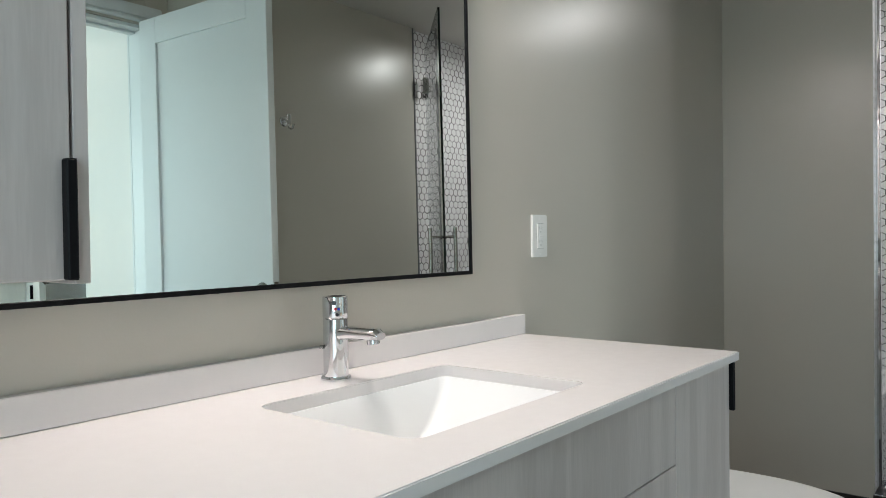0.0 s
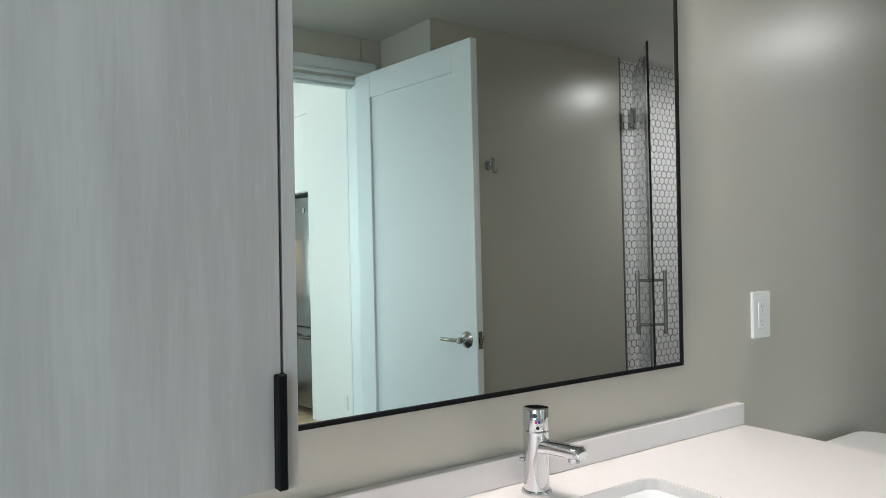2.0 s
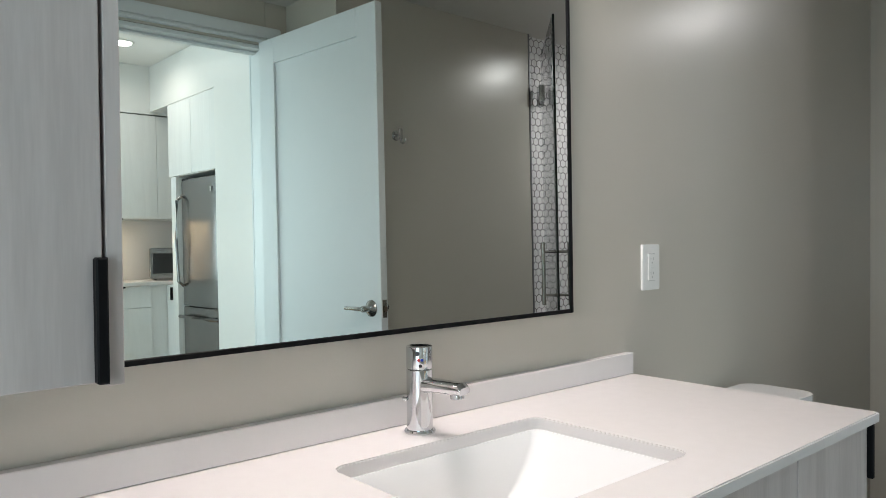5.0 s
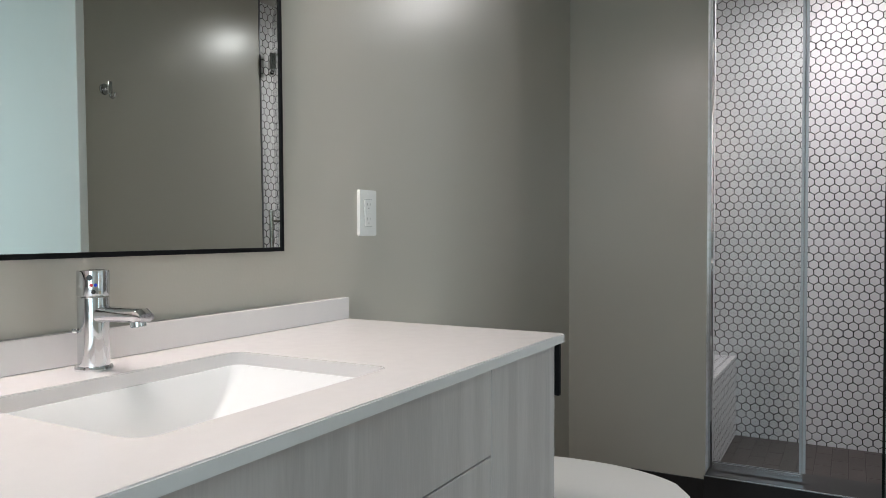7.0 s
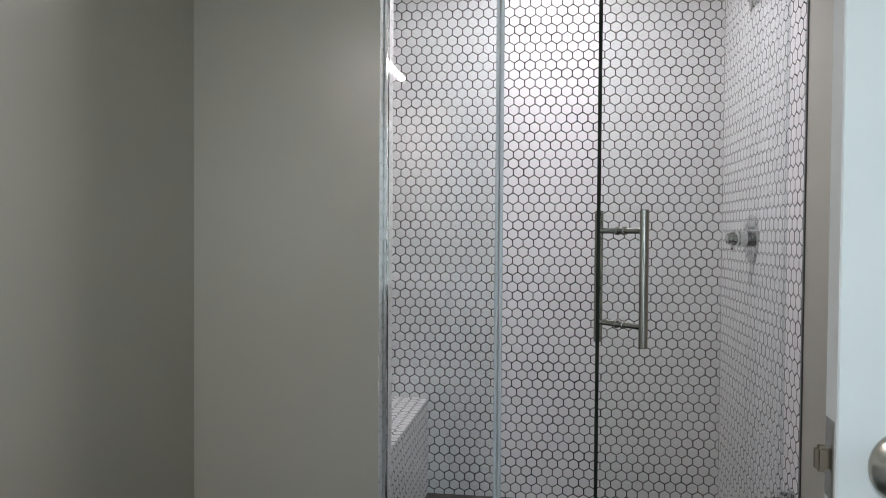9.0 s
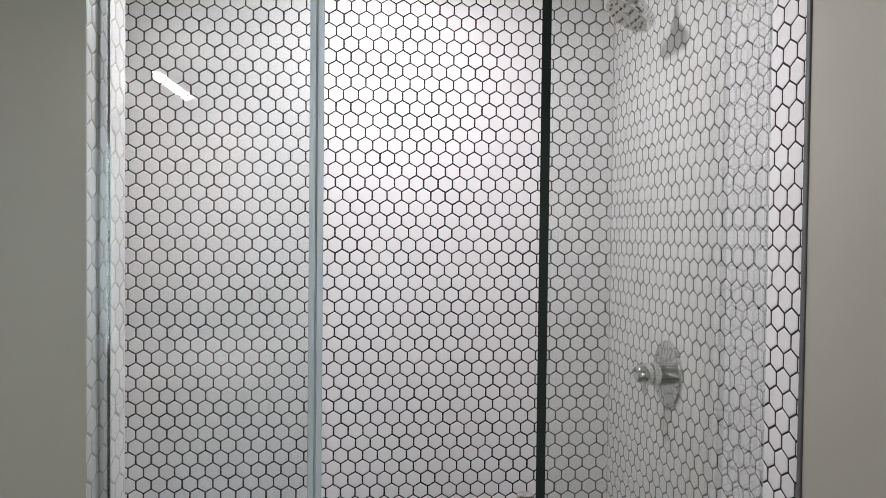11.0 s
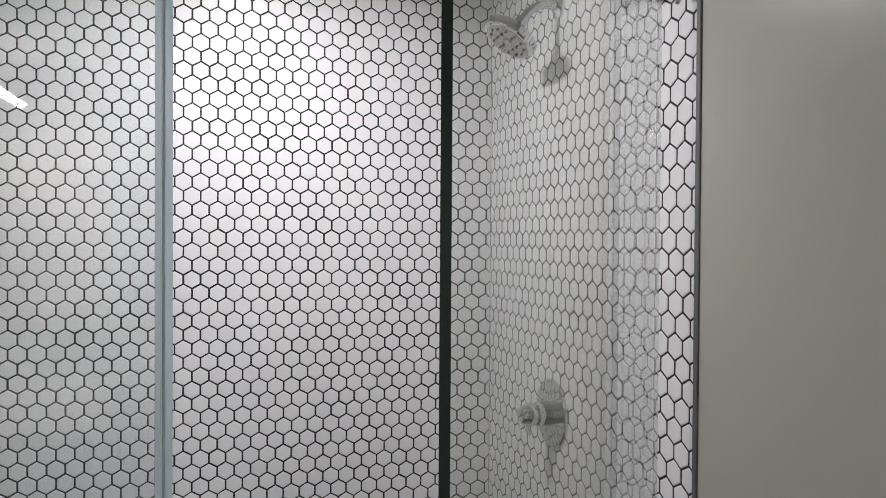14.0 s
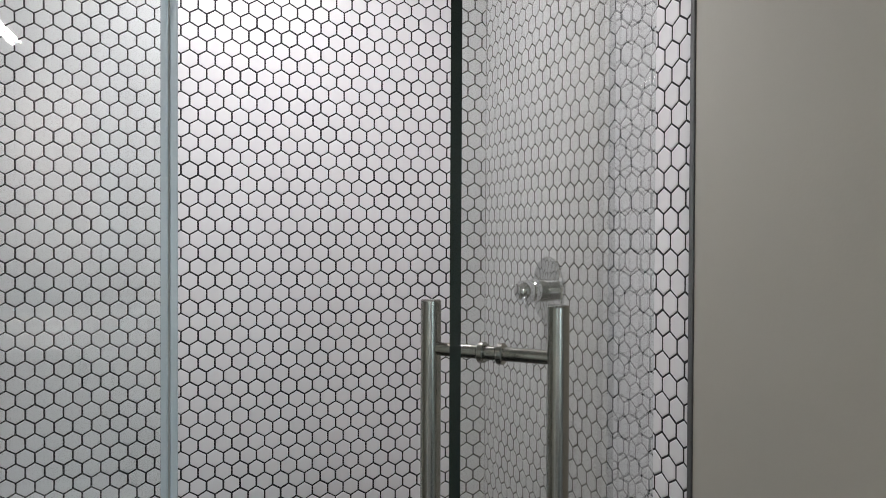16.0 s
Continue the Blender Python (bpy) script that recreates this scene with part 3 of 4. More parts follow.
def make_vanity_light():
    root = thing("vanity_light", (-0.74, 0.0, 2.135), "slim horizontal bar light with a white diffuser above the mirror", "wall light")
    part("back_plate", block(-0.09, 0.09, -0.018, -0.0005, -0.045, 0.045, 0.003), CHROME, root)
    part("arm", block(-0.03, 0.03, -0.05, -0.018, -0.012, 0.012, 0.002), CHROME, root)
    part("housing", block(-0.295, 0.295, -0.066, -0.050, -0.018, 0.018, 0.003), CHROME, root)
    part("diffuser", block(-0.29, 0.29, -0.094, -0.066, -0.016, 0.016, 0.006, 3), LED, root, "glowing white diffuser")
    return root


make_vanity_light()


def make_outlet(name, at, rz, label):
    """Screwless-look receptacle plate with a decorator insert, test buttons and slots; faces -y before turning."""
    root = thing(name, at, label, "outlet")
    part("plate", prism(rounded(-0.038, 0.038, -0.057, 0.057, 0.004, 4), 0, 0.006, 0.002, 2), PLASTIC, root)
    ins = part("insert", prism(rounded(-0.0165, 0.0165, -0.033, 0.033, 0.002, 3), 0.006, 0.0082, 0.0008, 1), PLASTIC, root)
    part("insert_gap", prism(rounded(-0.0175, 0.0175, -0.034, 0.034, 0.002, 3), 0.0055, 0.0064), SLOT, ins)
    for y in (-0.018, 0.018):
        for x, h in ((-0.0055, 0.0075), (0.0055, 0.0065)):
            part("slot", block(x - 0.0009, x + 0.0009, y - h / 2 + 0.003, y + h / 2 + 0.003, 0.0080, 0.0085), SLOT, ins)
        part("ground_hole", rod((0, y - 0.007, 0.0080), (0, y - 0.007, 0.0085), 0.0022, 12), SLOT, ins)
    part("test_button", block(-0.007, 0.007, 0.001, 0.005, 0.008, 0.0092, 0.0003), PLASTIC, ins)
    part("reset_button", block(-0.007, 0.007, -0.005, -0.001, 0.008, 0.0092, 0.0003), PLASTIC, ins)
    for y in (-0.048, 0.048):
        part("screw", rod((0, y, 0.0058), (0, y, 0.0066), 0.003, 12), PLASTIC, root)
    root.matrix_world = Matrix.Translation(at) @ pose(0, 0, 0, 0, 0, rz) @ pose(0, 0, 0, 90, 0, 0)
    return root


make_outlet("wall_outlet", (0.0985, -0.0002, 1.108), 0, "white two-socket outlet plate on the greige wall")


# ---- toilet ----
def make_toilet():
    cx = 0.318
    root = thing("toilet", (cx, 0, 0), "white two-piece toilet with closed lid beside the vanity", "toilet")
    tank = part("tank", prism(rounded(-0.195, 0.195, -0.222, -0.045, 0.03, 6), 0.40, 0.724), CERAMIC, root)
    part("tank_lid", prism(rounded(-0.212, 0.212, -0.238, -0.040, 0.050, 10), 0.725, 0.764, 0.010, 3), CERAMIC, tank)
    part("flush_lever", rod((-0.15, -0.222, 0.67), (-0.15, -0.243, 0.67), 0.011), CHROME, tank)

    def oval(w, yb, yf, n=40):
        pts = []
        ym = yb + (yf - yb) * 0.42
        for k in range(n):
            a = 2 * math.pi * k / n
            s, c = math.sin(a), math.cos(a)
            ry = (yb - ym) if s > 0 else (ym - yf)
            e = 0.62 if s > 0 else 1.0
            pts.append((w * math.copysign(abs(c) ** e, c), ym + ry * math.copysign(abs(s) ** e, s)))
        return pts
    bm = bmesh.new()
    rings = []
    for z, w, yb, yf in ((0.0, 0.115, -0.10, -0.60), (0.03, 0.105, -0.10, -0.58), (0.18, 0.10, -0.10, -0.57), (0.28, 0.135, -0.09, -0.64), (0.36, 0.172, -0.06, -0.715), (0.395, 0.180, -0.05, -0.735), (0.402, 0.176, -0.055, -0.73)):
        rings.append([bm.verts.new((x, y, z)) for x, y in oval(w, yb, yf)])
    for a, b in zip(rings, rings[1:]):
        for k in range(len(a)):
            f = bm.faces.new((a[k], a[(k + 1) % len(a)], b[(k + 1) % len(a)], b[k]))
            f.smooth = True
    bm.faces.new(rings[0][::-1])
    bm.faces.new(rings[-1])
    part("bowl", bm, CERAMIC, root)
    part("seat", prism(oval(0.183, -0.262, -0.742), 0.404, 0.420, 0.004, 2), PLASTIC, root)
    part("lid", prism(oval(0.185, -0.255, -0.746), 0.422, 0.442, 0.007, 3), PLASTIC, root, "closed white seat lid")
    for x in (-0.07, 0.07):
        part("hinge", rod((x - 0.02, -0.252, 0.428), (x + 0.02, -0.252, 0.428), 0.011), PLASTIC, root)
    return root


make_toilet()


# ---- shower enclosure ----
def glass_pane(name, length, z0, z1, root, th=0.010):
    """A pane along +x of its parent, with dark polished edges."""
    bm = block(0, length, -th / 2, th / 2, z0, z1)
    bmesh.ops.recalc_face_normals(bm, faces=bm.faces)
    for f in bm.faces:
        f.material_index = 0 if abs(f.normal.y) > 0.5 or f.normal.x > 0.5 else 1
    ob = part(name, bm, [GLASS, GLASS_EDGE], root, "clear tempered glass pane")
    return ob


GZ0, GZ1 = 0.125, 2.222
fixed = thing("glass_screen", (XG, YJ - 0.012, 0), "fixed clear glass shower panel in aluminium channels", "shower panel")
fixed.rotation_euler = (0, 0, radians(-90))
FL = 0.318
bm = block(0, FL, -0.005, 0.005, GZ0, GZ1)
pane = part("pane", bm, GLASS, fixed, "clear tempered glass pane")
bm = block(-0.0105, 0.002, -0.0095, -0.0055, 0.112, GZ1)
block(-0.0105, 0.002, 0.0055, 0.0095, 0.112, GZ1, 0, 1, bm)
part("wall_channel", bm, CHROME, fixed, "satin aluminium wall channel")
bm = block(0.0105, FL + 0.012, -0.011, -0.0055, 0.112, 0.140)
block(0.0105, FL + 0.012, 0.0055, 0.011, 0.112, 0.140, 0, 1, bm)
block(0.0105, FL + 0.012, -0.0055, 0.0055, 0.112, 0.1245, 0, 1, bm)
part("sill_channel", bm, ALU, fixed, "satin aluminium bottom channel")
bm = block(FL + 0.0005, FL + 0.010, -0.0085, 0.0085, 0.141, GZ1, 0.002, 2)
seal = part("strike_seal", bm, SEAL, fixed, "translucent vinyl strike seal")
part("seal_line", block(FL + 0.0102, FL + 0.0125, -0.004, 0.004, 0.141, GZ1), SLOT, seal)
part("seal_lip", block(FL + 0.0127, FL + 0.023, -0.003, 0.003, 0.141, GZ1, 0.001), SEAL, seal)

HX, HY = 1.690, -1.700
EX, EY = 1.124, -1.152
DL = math.hypot(HX - EX, HY - EY)
gdoor = thing("shower_door", (EX, EY, 0), "frameless clear glass shower door standing half open", "shower door")
gdoor.rotation_euler = (0, 0, math.atan2(HY - EY, HX - EX))
glass_pane("pane", DL - 0.012, 0.135, GZ1, gdoor)
part("hinge_seal", block(DL - 0.0115, DL - 0.002, -0.003, 0.003, 0.14, GZ1), CLEAR_SEAL, gdoor, "clear hinge-side seal")
hn = part("handle", rod((0.074, 0.061, 0.886), (0.074, 0.061, 1.179), 0.0095, 24), NICKEL, gdoor, "brushed nickel ladder pull")
part("bar", rod((0.074, -0.061, 0.886), (0.074, -0.061, 1.179), 0.0095, 24), NICKEL, hn)
for z in (0.931, 1.134):
    part("standoff", rod((0.074, -0.056, z), (0.074, 0.056, z), 0.0062, 18), NICKEL, hn)
    for y in (-0.0125, 0.0055):
        part("washer", rod((0.074, y, z), (0.074, y + 0.007, z), 0.0095, 20), NICKEL, hn)
for z in (0.30, 1.962):
    h = part("hinge", block(DL - 0.068, DL - 0.010, 0.0055, 0.021, z, z + 0.10, 0.006, 2), CHROME, gdoor, "bevelled chrome glass hinge")
    part("hinge_plate", block(DL - 0.068, DL - 0.010, -0.021, -0.0055, z, z + 0.10, 0.006, 2), CHROME, h)
    part("hinge_knuckle", rod((DL - 0.004, 0, z), (DL - 0.004, 0, z + 0.10), 0.0095, 16), CHROME, h)
# wall side of the hinges
for z in (0.30, 1.962):
    br = thing("hinge_bracket", (1.738, YT, z), "chrome hinge bracket screwed to the tiled wall", "hinge bracket", "shower hinge brackets")
    part("wall_plate", block(-0.028, 0.028, 0.001, 0.010, 0, 0.10, 0.003, 2), CHROME, br)
    part("leaf", block(-0.018, -0.006, 0.010, 0.040, 0.0, 0.10, 0.003, 2), CHROME, br)


def make_shower_head():
    ax, az = 2.185, 2.082
    root = thing("rain_sprayer", (ax, YT, az), "chrome multi-spray shower head on a bent arm", "shower head")
    part("flange", lathe([(0, 0), (0.03, 0), (0.029, 0.006), (0.018, 0.012), (0.012, 0.013), (0, 0.013)], pose(0, 0, 0, -90, 0, 0), 32), CHROME, root)
    part("arm", tube([(0, 0.005, 0), (0, 0.032, 0.003), (0, 0.056, -0.003), (0, 0.078, -0.018), (0, 0.097, -0.042)], 0.0105, 18), CHROME, root)
    d = Vector((0, 0.56, -0.83)).normalized()
    c = Vector((0, 0.097, -0.042))
    m = Matrix.Translation(c) @ d.to_track_quat("Z", "Y").to_matrix().to_4x4()
    head = part("head", lathe([(0, -0.005), (0.014, -0.005), (0.016, 0.012), (0.026, 0.022), (0.058, 0.034), (0.066, 0.040), (0.066, 0.058), (0.063, 0.062), (0, 0.062)], m, 44), CHROME, root)
    face = part("face", lathe([(0, 0.0645), (0.012, 0.0645), (0.013, 0.063), (0.056, 0.063), (0.057, 0.0615), (0, 0.0615)], m, 40), NICKEL, head)
    for k in range(12):
        a = 2 * math.pi * k / 12
        p = m @ Vector((0.044 * math.cos(a), 0.044 * math.sin(a), 0.063))
        part("nozzle", rod(p, p + d * 0.003, 0.003, 8), DARKPLASTIC, face)
    for k in range(6):
        a = 2 * math.pi * k / 6
        p = m @ Vector((0.026 * math.cos(a), 0.026 * math.sin(a), 0.063))
        part("nozzle", rod(p, p + d * 0.003, 0.0035, 8), DARKPLASTIC, face)
    return root


make_shower_head()


def make_valve():
    root = thing("shower_valve", (2.205, YT, 1.112), "chrome round shower valve with a lever handle", "shower valve")
    m = pose(0, 0, 0, -90, 0, 0)
    part("escutcheon", lathe([(0, 0), (0.083, 0), (0.083, 0.004), (0.079, 0.008), (0.03, 0.013), (0.03, 0.014), (0, 0.014)], m, 48), CHROME, root)
    knob = part("knob", lathe([(0, 0.012), (0.029, 0.012), (0.029, 0.044), (0.027, 0.047), (0.025, 0.047), (0.025, 0.052), (0.0275, 0.053), (0.0265, 0.066), (0.020, 0.082), (0.017, 0.085), (0, 0.085)], m, 40), CHROME, root)
    part("lever", tube([(0.0, 0.070, -0.004), (-0.022, 0.074, -0.018), (-0.044, 0.077, -0.034)], [0.006, 0.0055, 0.005], 14), CHROME, knob)
    return root


make_valve()

dl = thing("shower_downlight", (2.09, -1.03, CEIL), "round recessed shower downlight", "downlight")
part("trim_ring", lathe([(0.055, -0.001), (0.078, -0.001), (0.076, -0.006), (0.058, -0.009), (0.055, -0.006), (0.055, -0.001)], None, 40), PLASTIC, dl)
part("lens", lathe([(0, -0.003), (0.0545, -0.003), (0.0545, -0.001), (0, -0.001)], None, 32), DOWN, dl, "glowing lens")

hook = thing("robe_hook", (0.645, YS, 1.695), "chrome robe hook with a flat upright plate on the greige wall", "robe hook")
part("base", lathe([(0, 0.0003), (0.024, 0.0003), (0.024, 0.006), (0.021, 0.009), (0, 0.009)], pose(0, 0, 0, -90, 0, 0), 32), CHROME, hook)
part("stem", rod((0, 0.008, 0.0), (0, 0.034, 0.0), 0.0075, 18), CHROME, hook)
part("plate", block(-0.011, 0.011, 0.034, 0.041, -0.022, 0.030, 0.002, 2), CHROME, hook)
part("lower_prong", tube([(0, 0.037, -0.018), (0, 0.040, -0.034), (0, 0.052, -0.042), (0, 0.066, -0.036), (0, 0.071, -0.020)], 0.0055), CHROME, hook)

# curb, bench
tagged(part("curb", block(1.575, 1.80, YT + 0.001, YJ - 0.0005, -0.05, 0.106, 0.0015), BLACKTILE), "black porcelain shower curb", "curb", "", "structure")
tagged(part("trim_curb_edge", block(1.571, 1.579, YT + 0.001, YJ - 0.0005, 0.1065, 0.111, 0.001), ALU), "thin aluminium edge on the shower curb", "trim", "", "structure")
tagged(part("trim_tile_edge", block(1.6015, 1.6125, YT + 0.001, YS + 0.0035, 0.083, CEIL - 0.001, 0.001), TRIM), "thin grey anodised edge trim beside the tiles", "trim", "", "structure")
bench = shell("shower_bench", 1.802, XB - 0.001, -0.5436, YL + 0.0005, -0.01, 0.4156, GROUT, "white hexagon tiled shower bench", "bench")
bb = thing("baseboard", (0, 0, 0), "black porcelain tile skirting", "baseboard", "", "structure")
part("skirting", block(1.606, 1.6155, YJ + 0.001, -0.010, -0.005, 0.082, 0.001), BLACKTILE, bb)
part("skirting", block(0.0, 1.6155, -0.0095, -0.0005, -0.005, 0.082, 0.001), BLACKTILE, bb)
part("skirting", block(0.358, 1.56, YS + 0.0005, YS + 0.0095, -0.005, 0.082, 0.001), BLACKTILE, bb)


# ---- kitchen seen in the mirror ----
def make_fridge():
    root = thing("fridge", (1.033, -4.775, 0.0), "stainless steel bottom-freezer fridge in a white surround", "fridge")
    part("body", block(0.055, 0.64, -0.36, 0.36, 0.02, 1.745, 0.004), DARKPLASTIC, root)
    bm = prism([(0.05, -0.362), (0.012, -0.362), (-0.004, -0.30), (-0.012, -0.15), (-0.015, 0), (-0.012, 0.15), (-0.004, 0.30), (0.012, 0.362), (0.05, 0.362)], 0.72, 1.765, 0.006)
    d = part("door", bm, STEEL, root)
    bm = prism([(0.05, -0.362), (0.012, -0.362), (-0.004, -0.30), (-0.012, -0.15), (-0.015, 0), (-0.012, 0.15), (-0.004, 0.30), (0.012, 0.362), (0.05, 0.362)], 0.06, 0.708, 0.006)
    dr = part("freezer_drawer", bm, STEEL, root)
    part("handle", tube([(-0.005, -0.315, 0.88), (-0.05, -0.315, 0.92), (-0.062, -0.315, 1.28), (-0.05, -0.315, 1.60), (-0.005, -0.315, 1.64)], 0.013), STEEL, d)
    part("handle", tube([(-0.005, -0.31, 0.625), (-0.055, -0.29, 0.63), (-0.068, 0, 0.63), (-0.055, 0.29, 0.63), (-0.005, 0.31, 0.625)], 0.014), STEEL, dr)
    part("badge", block(-0.0145, -0.011, 0.24, 0.265, 1.64, 1.68), CHROME, d)
    part("top_hinge", block(0.0, 0.08, -0.33, -0.20, 1.766, 1.782, 0.004), DARKPLASTIC, root)
    return root


make_fridge()


def kitchen_cabinet(name, x0, x1, y0, y1, z0, z1, face, doors, label, handles=()):
    """Carcass with fronts on the -x or +y face; doors are fractions along the face."""
    root = thing(name, (0, 0, 0), label, "kitchen cabinet")
    part("carcass", block(x0, x1, y0, y1, z0, z1), KITCHEN_LAM, root)
    for a, b, c, d in doors:
        if face == "x":
            part("door", block(x0 - 0.020, x0 - 0.001, y0 + a + 0.0015, y0 + b - 0.0015, c, d, 0.001), KITCHEN_LAM, root)
        else:
            part("door", block(x0 + a + 0.0015, x0 + b - 0.0015, y1 + 0.001, y1 + 0.020, c, d, 0.001), KITCHEN_LAM, root)
    for q in handles:
        part("handle", block(*q, 0.001), BLACK, root)
    return root


kitchen_cabinet("fridge_cabinet", 1.018, 1.597, -5.285, -4.356, 1.806, 2.430, "x", [(0, 0.463, 1.81, 2.427), (0.465, 0.928, 1.81, 2.427)], "white wood-grain cabinet above the fridge")
shell("fridge_filler", 1.0, 1.597, -5.245, -5.145, 0.0, 1.804, KITCHEN_LAM, "white laminate panel beside the fridge", "cabinet panel")["kind"] = ""
kitchen_cabinet("wall_cabinet_kitchen", -0.55, 1.59, -6.017, -5.70, 1.47, 2.40, "y", [(0.0, 0.67, 1.472, 2.398), (0.67, 1.16, 1.472, 2.398), (1.16, 1.60, 1.472, 2.398), (1.60, 1.87, 1.472, 2.398), (1.87, 2.14, 1.472, 2.398)], "white wood-grain wall cabinets over the counter", [(0.64, 0.74, -5.70, -5.665, 1.462, 1.4705)])
kitchen_cabinet("base_cabinet", -0.55, 1.10, -6.017, -5.42, 0.09, 0.885, "y", [(0.0, 0.85, 0.1, 0.695), (0.85, 1.42, 0.1, 0.695), (0.0, 0.85, 0.70, 0.883), (0.85, 1.42, 0.70, 0.883)], "white wood-grain base cabinets with drawers", [(0.55, 0.65, -5.42, -5.385, 0.87, 0.884)])
kitchen_cabinet("corner_cabinet", 1.03, 1.597, -5.41, -5.247, 0.09, 0.885, "x", [(0, 0.148, 0.1, 0.883)], "white corner base cabinet", [(0.988, 1.009, -5.29, -5.278, 0.755, 0.865)])
tagged(part("kitchen_worktop", block(-0.55, 1.597, -6.017, -5.37, 0.886, 0.917, 0.002), QUARTZ), "white quartz kitchen worktop", "worktop")
tagged(part("kitchen_splashback", block(-0.55, 1.597, -6.0185, -6.0175, 0.918, 1.468), QUARTZ), "white stone splashback under the wall cabinets", "splashback")


def make_microwave():
    root = thing("microwave", (1.21, -5.70, 0.918), "stainless steel microwave on the kitchen worktop", "microwave")
    part("body", block(-0.22, 0.24, -0.16, 0.14, 0.012, 0.29, 0.006, 2), STEEL, root)
    part("window", block(-0.20, 0.12, 0.1405, 0.146, 0.06, 0.24, 0.002), DARKPLASTIC, root)
    part("control_panel", block(0.13, 0.23, 0.1405, 0.146, 0.03, 0.27, 0.002), DARKPLASTIC, root)
    for x in (-0.18, 0.2):
        for y in (-0.12, 0.1):
            part("foot", rod((x, y, 0), (x, y, 0.012), 0.012), DARKPLASTIC, root)
    root.rotation_euler = (0, 0, radians(18))
    return root


make_microwave()
make_outlet("hall_outlet", (0.9838, -3.805, 0.215), -90, "white outlet plate low on the hallway wall")
kd = thing("kitchen_downlight", (0.54, -5.02, 2.84), "round recessed kitchen downlight", "downlight")
part("trim_ring", lathe([(0.075, -0.001), (0.095, -0.001), (0.093, -0.006), (0.078, -0.009), (0.075, -0.006), (0.075, -0.001)], None, 40), PLASTIC, kd)
part("lens", lathe([(0, -0.004), (0.0745, -0.004), (0.0745, -0.001), (0, -0.001)], None, 32), KDOWN, kd, "glowing lens")


# ---- tiles, planks and floor pieces ----
R = PX / math.sqrt(3)
GAPW = 0.0020


def hex_verts(r, h):
    return [(r * math.sin(math.pi / 3 * k), r * math.cos(math.pi / 3 * k), h) for k in range(6)]


def hex_template():
    """Pillowed hexagon: base, shoulder and inset top; x across, y up, z out of the wall."""
    ro = R - GAPW / math.cos(math.pi / 6)
    v = hex_verts(ro, -0.0014) + hex_verts(ro, -0.0009) + hex_verts(ro - 0.0024, 0.0)
    f = [tuple(range(12, 18))[::-1]]
    for a, b in ((0, 6), (6, 12)):
        for k in range(6):
            j = (k + 1) % 6
            f.append((a + k, b + k, b + j, a + j))
    return np.array(v), f


HV, HF = hex_template()


def tile_field(host, m, u0, u1, w0, w1, uo, wo, pick=None):
    """Hexagon tiles over a wall rectangle, u across and w up, cut at its edges. m maps (u, w, out) to the world.
    Tiles inside pick are objects of their own; the rest is one mesh."""
    verts, faces = [], []
    me = bpy.data.meshes.new("hex_tile")
    me.from_pydata([tuple(p) for p in HV], [], HF)
    me.materials.append(TILE)
    count = 0
    j0, j1 = int((w0 - wo) / PZ) - 2, int((w1 - wo) / PZ) + 2
    i0, i1 = int((u0 - uo) / PX) - 2, int((u1 - uo) / PX) + 2
    rng = random.Random(7)
    for j in range(j0, j1 + 1):
        for i in range(i0, i1 + 1):
            u, w = uo + (i + 0.5 * (j % 2)) * PX, wo + j * PZ
            if u < u0 - PX * 0.42 or u > u1 + PX * 0.42 or w < w0 - R * 0.8 or w > w1 + R * 0.8:
                continue
            out = rng.uniform(-0.0003, 0.0003)
            turn = rng.uniform(-0.012, 0.012)
            whole = u0 + PX / 2 < u < u1 - PX / 2 and w0 + R < w < w1 - R
            if pick and whole and count < 300 and pick[0] < u < pick[1] and pick[2] < w < pick[3]:
                ob = new("hex_tile", me)
                ob.parent = host
                ob.matrix_world = m @ Matrix.Translation((u, w, out)) @ Matrix.Rotation(turn, 4, "Z")
                count += 1
                continue
            p = HV.copy()
            c, s = math.cos(turn), math.sin(turn)
            p[:, :2] = p[:, :2] @ np.array([[c, s], [-s, c]])
            p += (u, w, out)
            p[:, 0] = np.clip(p[:, 0], u0 + 0.0008, u1 - 0.0008)
            p[:, 1] = np.clip(p[:, 1], w0 + 0.0008, w1 - 0.0008)
            k = len(verts)
            verts += [tuple(q) for q in p]
            faces += [tuple(k + a for a in f) for f in HF]
    bulk = bpy.data.meshes.new("hex_tiles")
    bulk.from_pydata(verts, [], faces)
    bulk.materials.append(TILE)
    ob = new("hex_tiles", bulk)
    ob.parent = host
    ob.matrix_world = m
    tagged(ob, "", "", "", "stuff")
    return ob


def plane_map(origin, u, w):
    u, w = Vector(u), Vector(w)
    n = u.cross(w)
    return Matrix.Translation(origin) @ Matrix((u, w, n)).transposed().to_4x4()


# back wall faces -x: u runs along -y, w up
tile_field(wall_shower_back, plane_map((XB, 0, 0), (0, -1, 0), (0, 0, 1)), -YL, -YT, 0.0, CEIL, 0.879, 1.604, (1.0, 1.62, 1.25, 2.1))
tile_field(wall_shower_south, plane_map((0, YT, 0), (-1, 0, 0), (0, 0, 1)), -XB, -1.613, 0.0, CEIL, -1.640, 1.604, (-2.35, -1.62, 1.2, 1.95))
tile_field(wall_shower_north, plane_map((0, YL, 0), (1, 0, 0), (0, 0, 1)), 1.802, XB, 0.0, CEIL, 1.74, 1.604)
tile_field(wall_return, plane_map((0, YJ - 0.0011, 0), (1, 0, 0), (0, 0, 1)), 1.6165, 1.80, 0.106, CEIL, 1.64, 1.604)
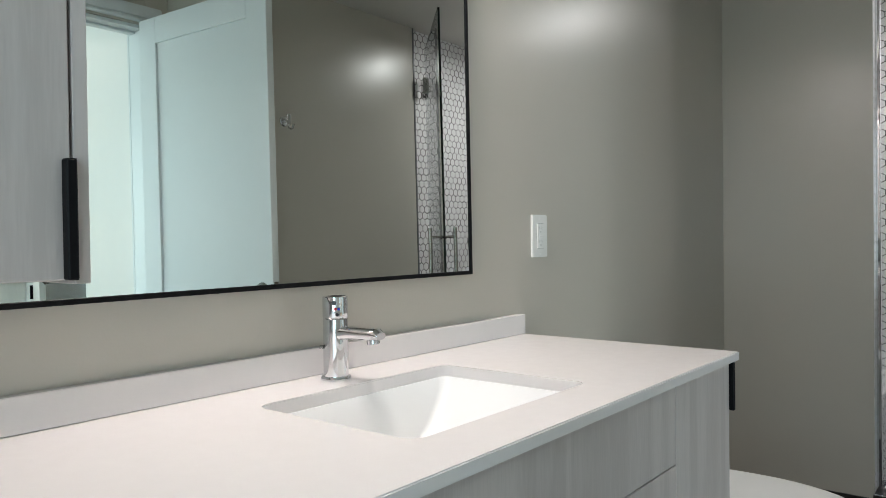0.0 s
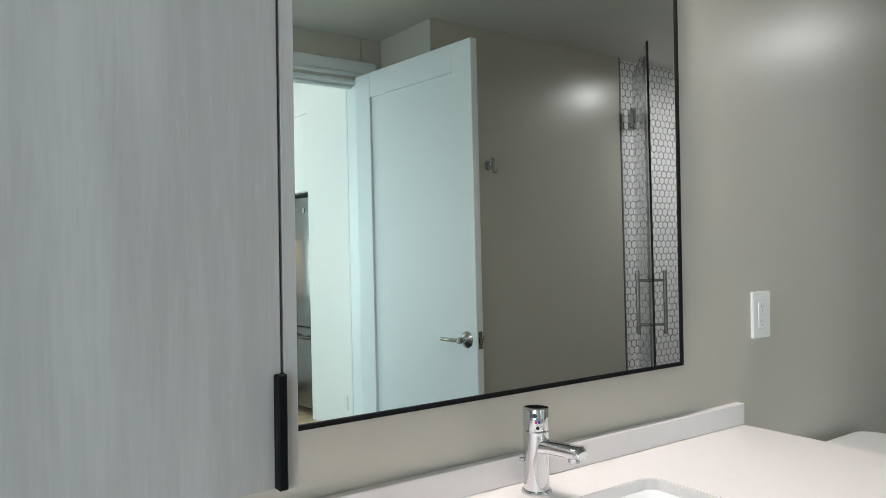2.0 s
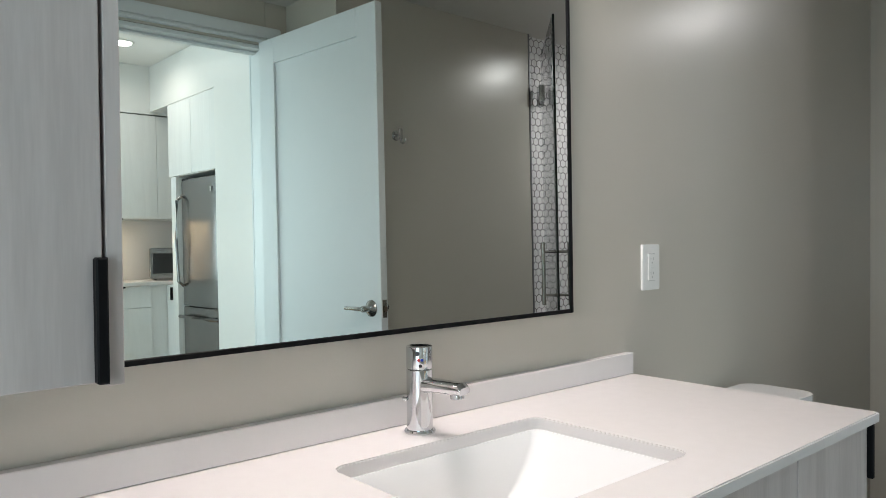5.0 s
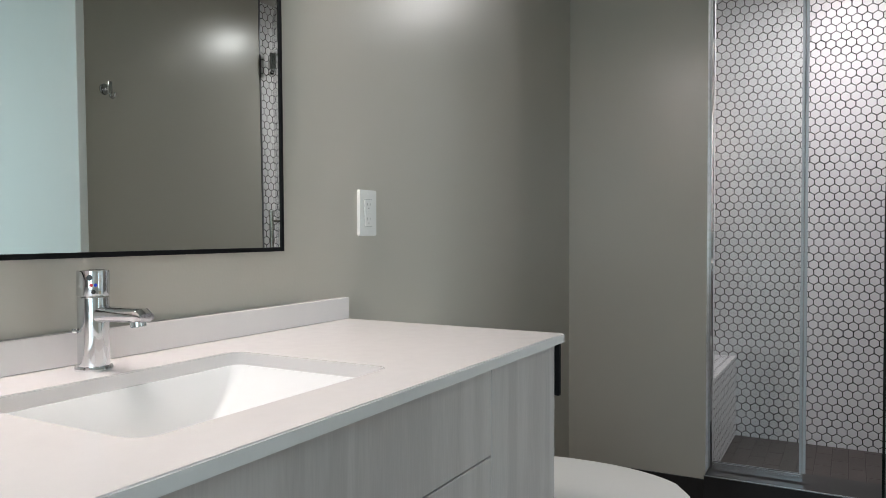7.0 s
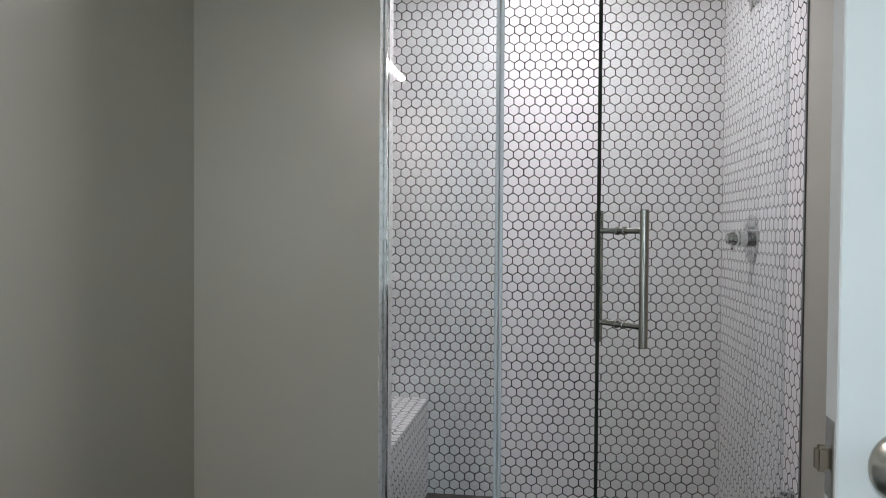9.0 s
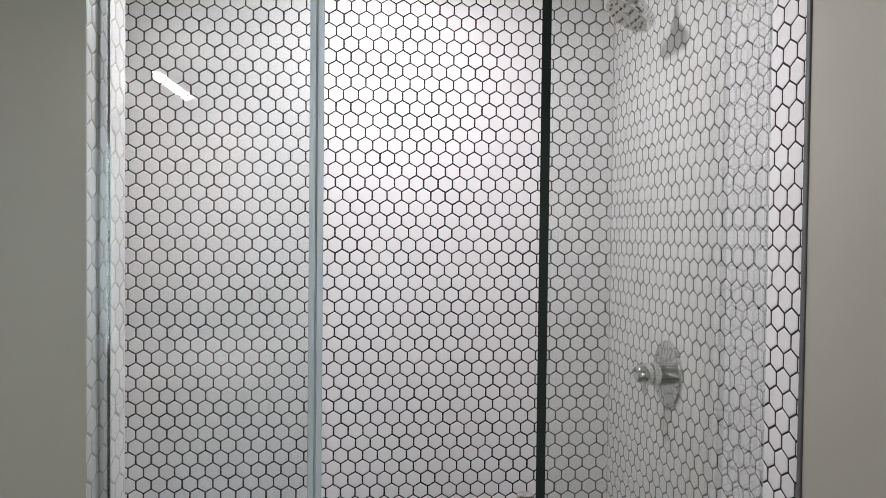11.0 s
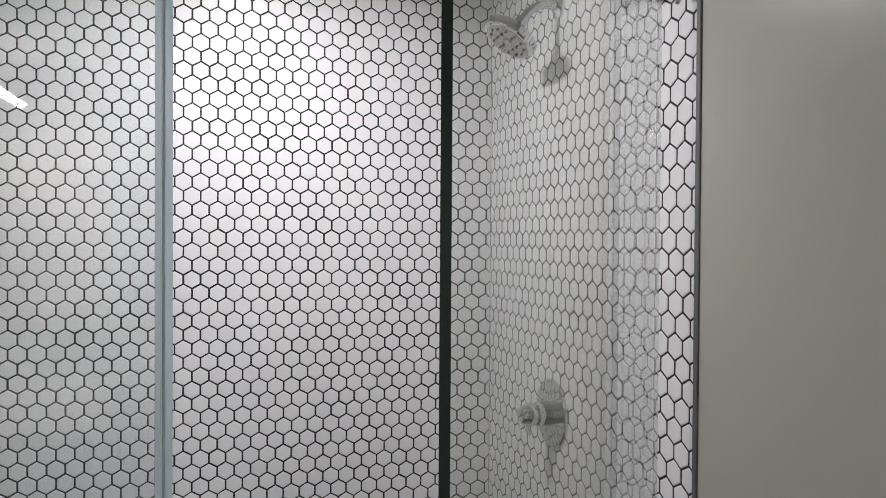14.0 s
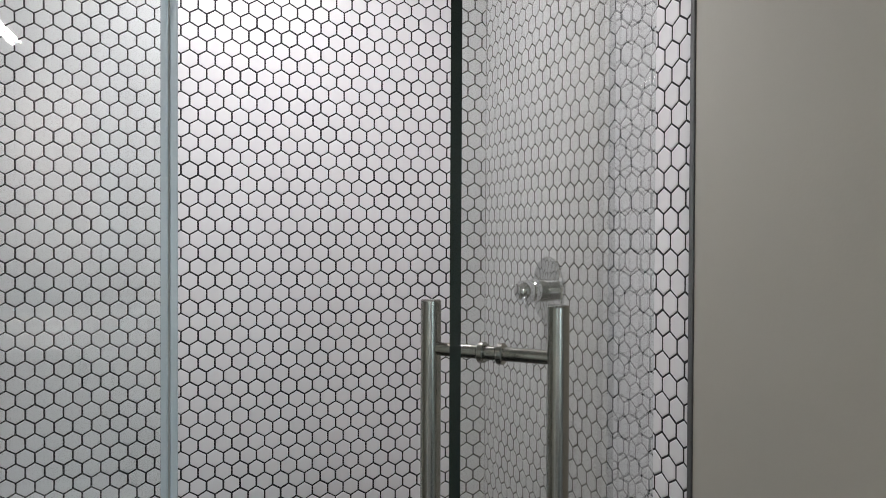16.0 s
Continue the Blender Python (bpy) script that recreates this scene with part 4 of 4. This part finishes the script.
tile_field(bench, plane_map((0, -0.5445, 0), (1, 0, 0), (0, 0, 1)), 1.802, XB, 0.0, 0.417, 1.74, 1.604)
tile_field(bench, plane_map((0, 0, 0.4165), (1, 0, 0), (0, 1, 0)), 1.802, XB, -0.5445, YL, 1.74, -0.53)


def make_drain():
    """Square floor drain: frame and bars over a dark well."""
    root = thing("floor_drain", (2.435, -1.645, 0.0065), "square stainless steel drain grate in the shower floor", "drain")
    bm = bmesh.new()
    for q in ((-0.055, 0.055, -0.055, -0.046), (-0.055, 0.055, 0.046, 0.055), (-0.055, -0.046, -0.0455, 0.0455), (0.046, 0.055, -0.0455, 0.0455)):
        block(*q, 0.0, 0.004, 0.0008, 1, bm)
    part("frame", bm, STEEL, root)
    part("well", block(-0.0455, 0.0455, -0.0455, 0.0455, 0.0, 0.0012), DARKPLASTIC, root, "dark drain well")
    for k in range(7):
        x = -0.039 + k * 0.013
        part("bar", block(x - 0.0035, x + 0.0035, -0.0455, 0.0455, 0.0014, 0.0036), STEEL, root)
    return root


make_drain()


def slab_mesh(name, lx, ly, th, mat, bev=0.0012):
    x, y = lx / 2, ly / 2
    v = [(sx * (x - b), sy * (y - b), z) for z, b in ((-th, 0), (-bev, 0), (0, bev)) for sx, sy in ((-1, -1), (1, -1), (1, 1), (-1, 1))]
    f = [(8, 9, 10, 11)] + [(a + k, a + (k + 1) % 4, a + 4 + (k + 1) % 4, a + 4 + k) for a in (0, 4) for k in range(4)]
    me = bpy.data.meshes.new(name)
    me.from_pydata(v, [], f)
    me.materials.append(mat)
    return me


def lay(host, name, mat, x0, x1, y0, y1, lx, ly, top, th, gap, stagger=0.5, limit=300):
    """Rectangular pieces in running bond along x."""
    full = slab_mesh(name, lx - gap, ly - gap, th, mat)
    rng = random.Random(3)
    y, row = y0, 0
    while y < y1 - 0.01:
        w = min(ly, y1 - y)
        x = x0 - (stagger * lx if row % 2 else 0)
        while x < x1 - 0.01:
            a, b = max(x, x0), min(x + lx, x1)
            if b - a > 0.012:
                whole = b - a > lx - 1e-4 and w > ly - 1e-4
                ob = new(name, full if whole else slab_mesh(name, b - a - gap, w - gap, th, mat))
                ob.parent = host
                ob.location = ((a + b) / 2, y + w / 2, top + rng.uniform(-0.0004, 0.0004))
            x += lx
        y += ly
        row += 1


lay(floor, "floor_tile", BLACKTILE, -2.41, 1.573, -2.205, -0.001, 0.61, 0.305, 0.0, 0.005, 0.003, 0.33)
lay(shower_floor, "mosaic_plank", SHOWERTILE, 1.803, XB - 0.004, YT + 0.004, -0.545, 0.20, 0.068, 0.006, 0.008, 0.003)
lay(kitchen_floor, "floor_plank", OAK, -1.6, 1.0, -5.4, -2.21, 1.2, 0.18, 0.004, 0.007, 0.0015, 0.37)
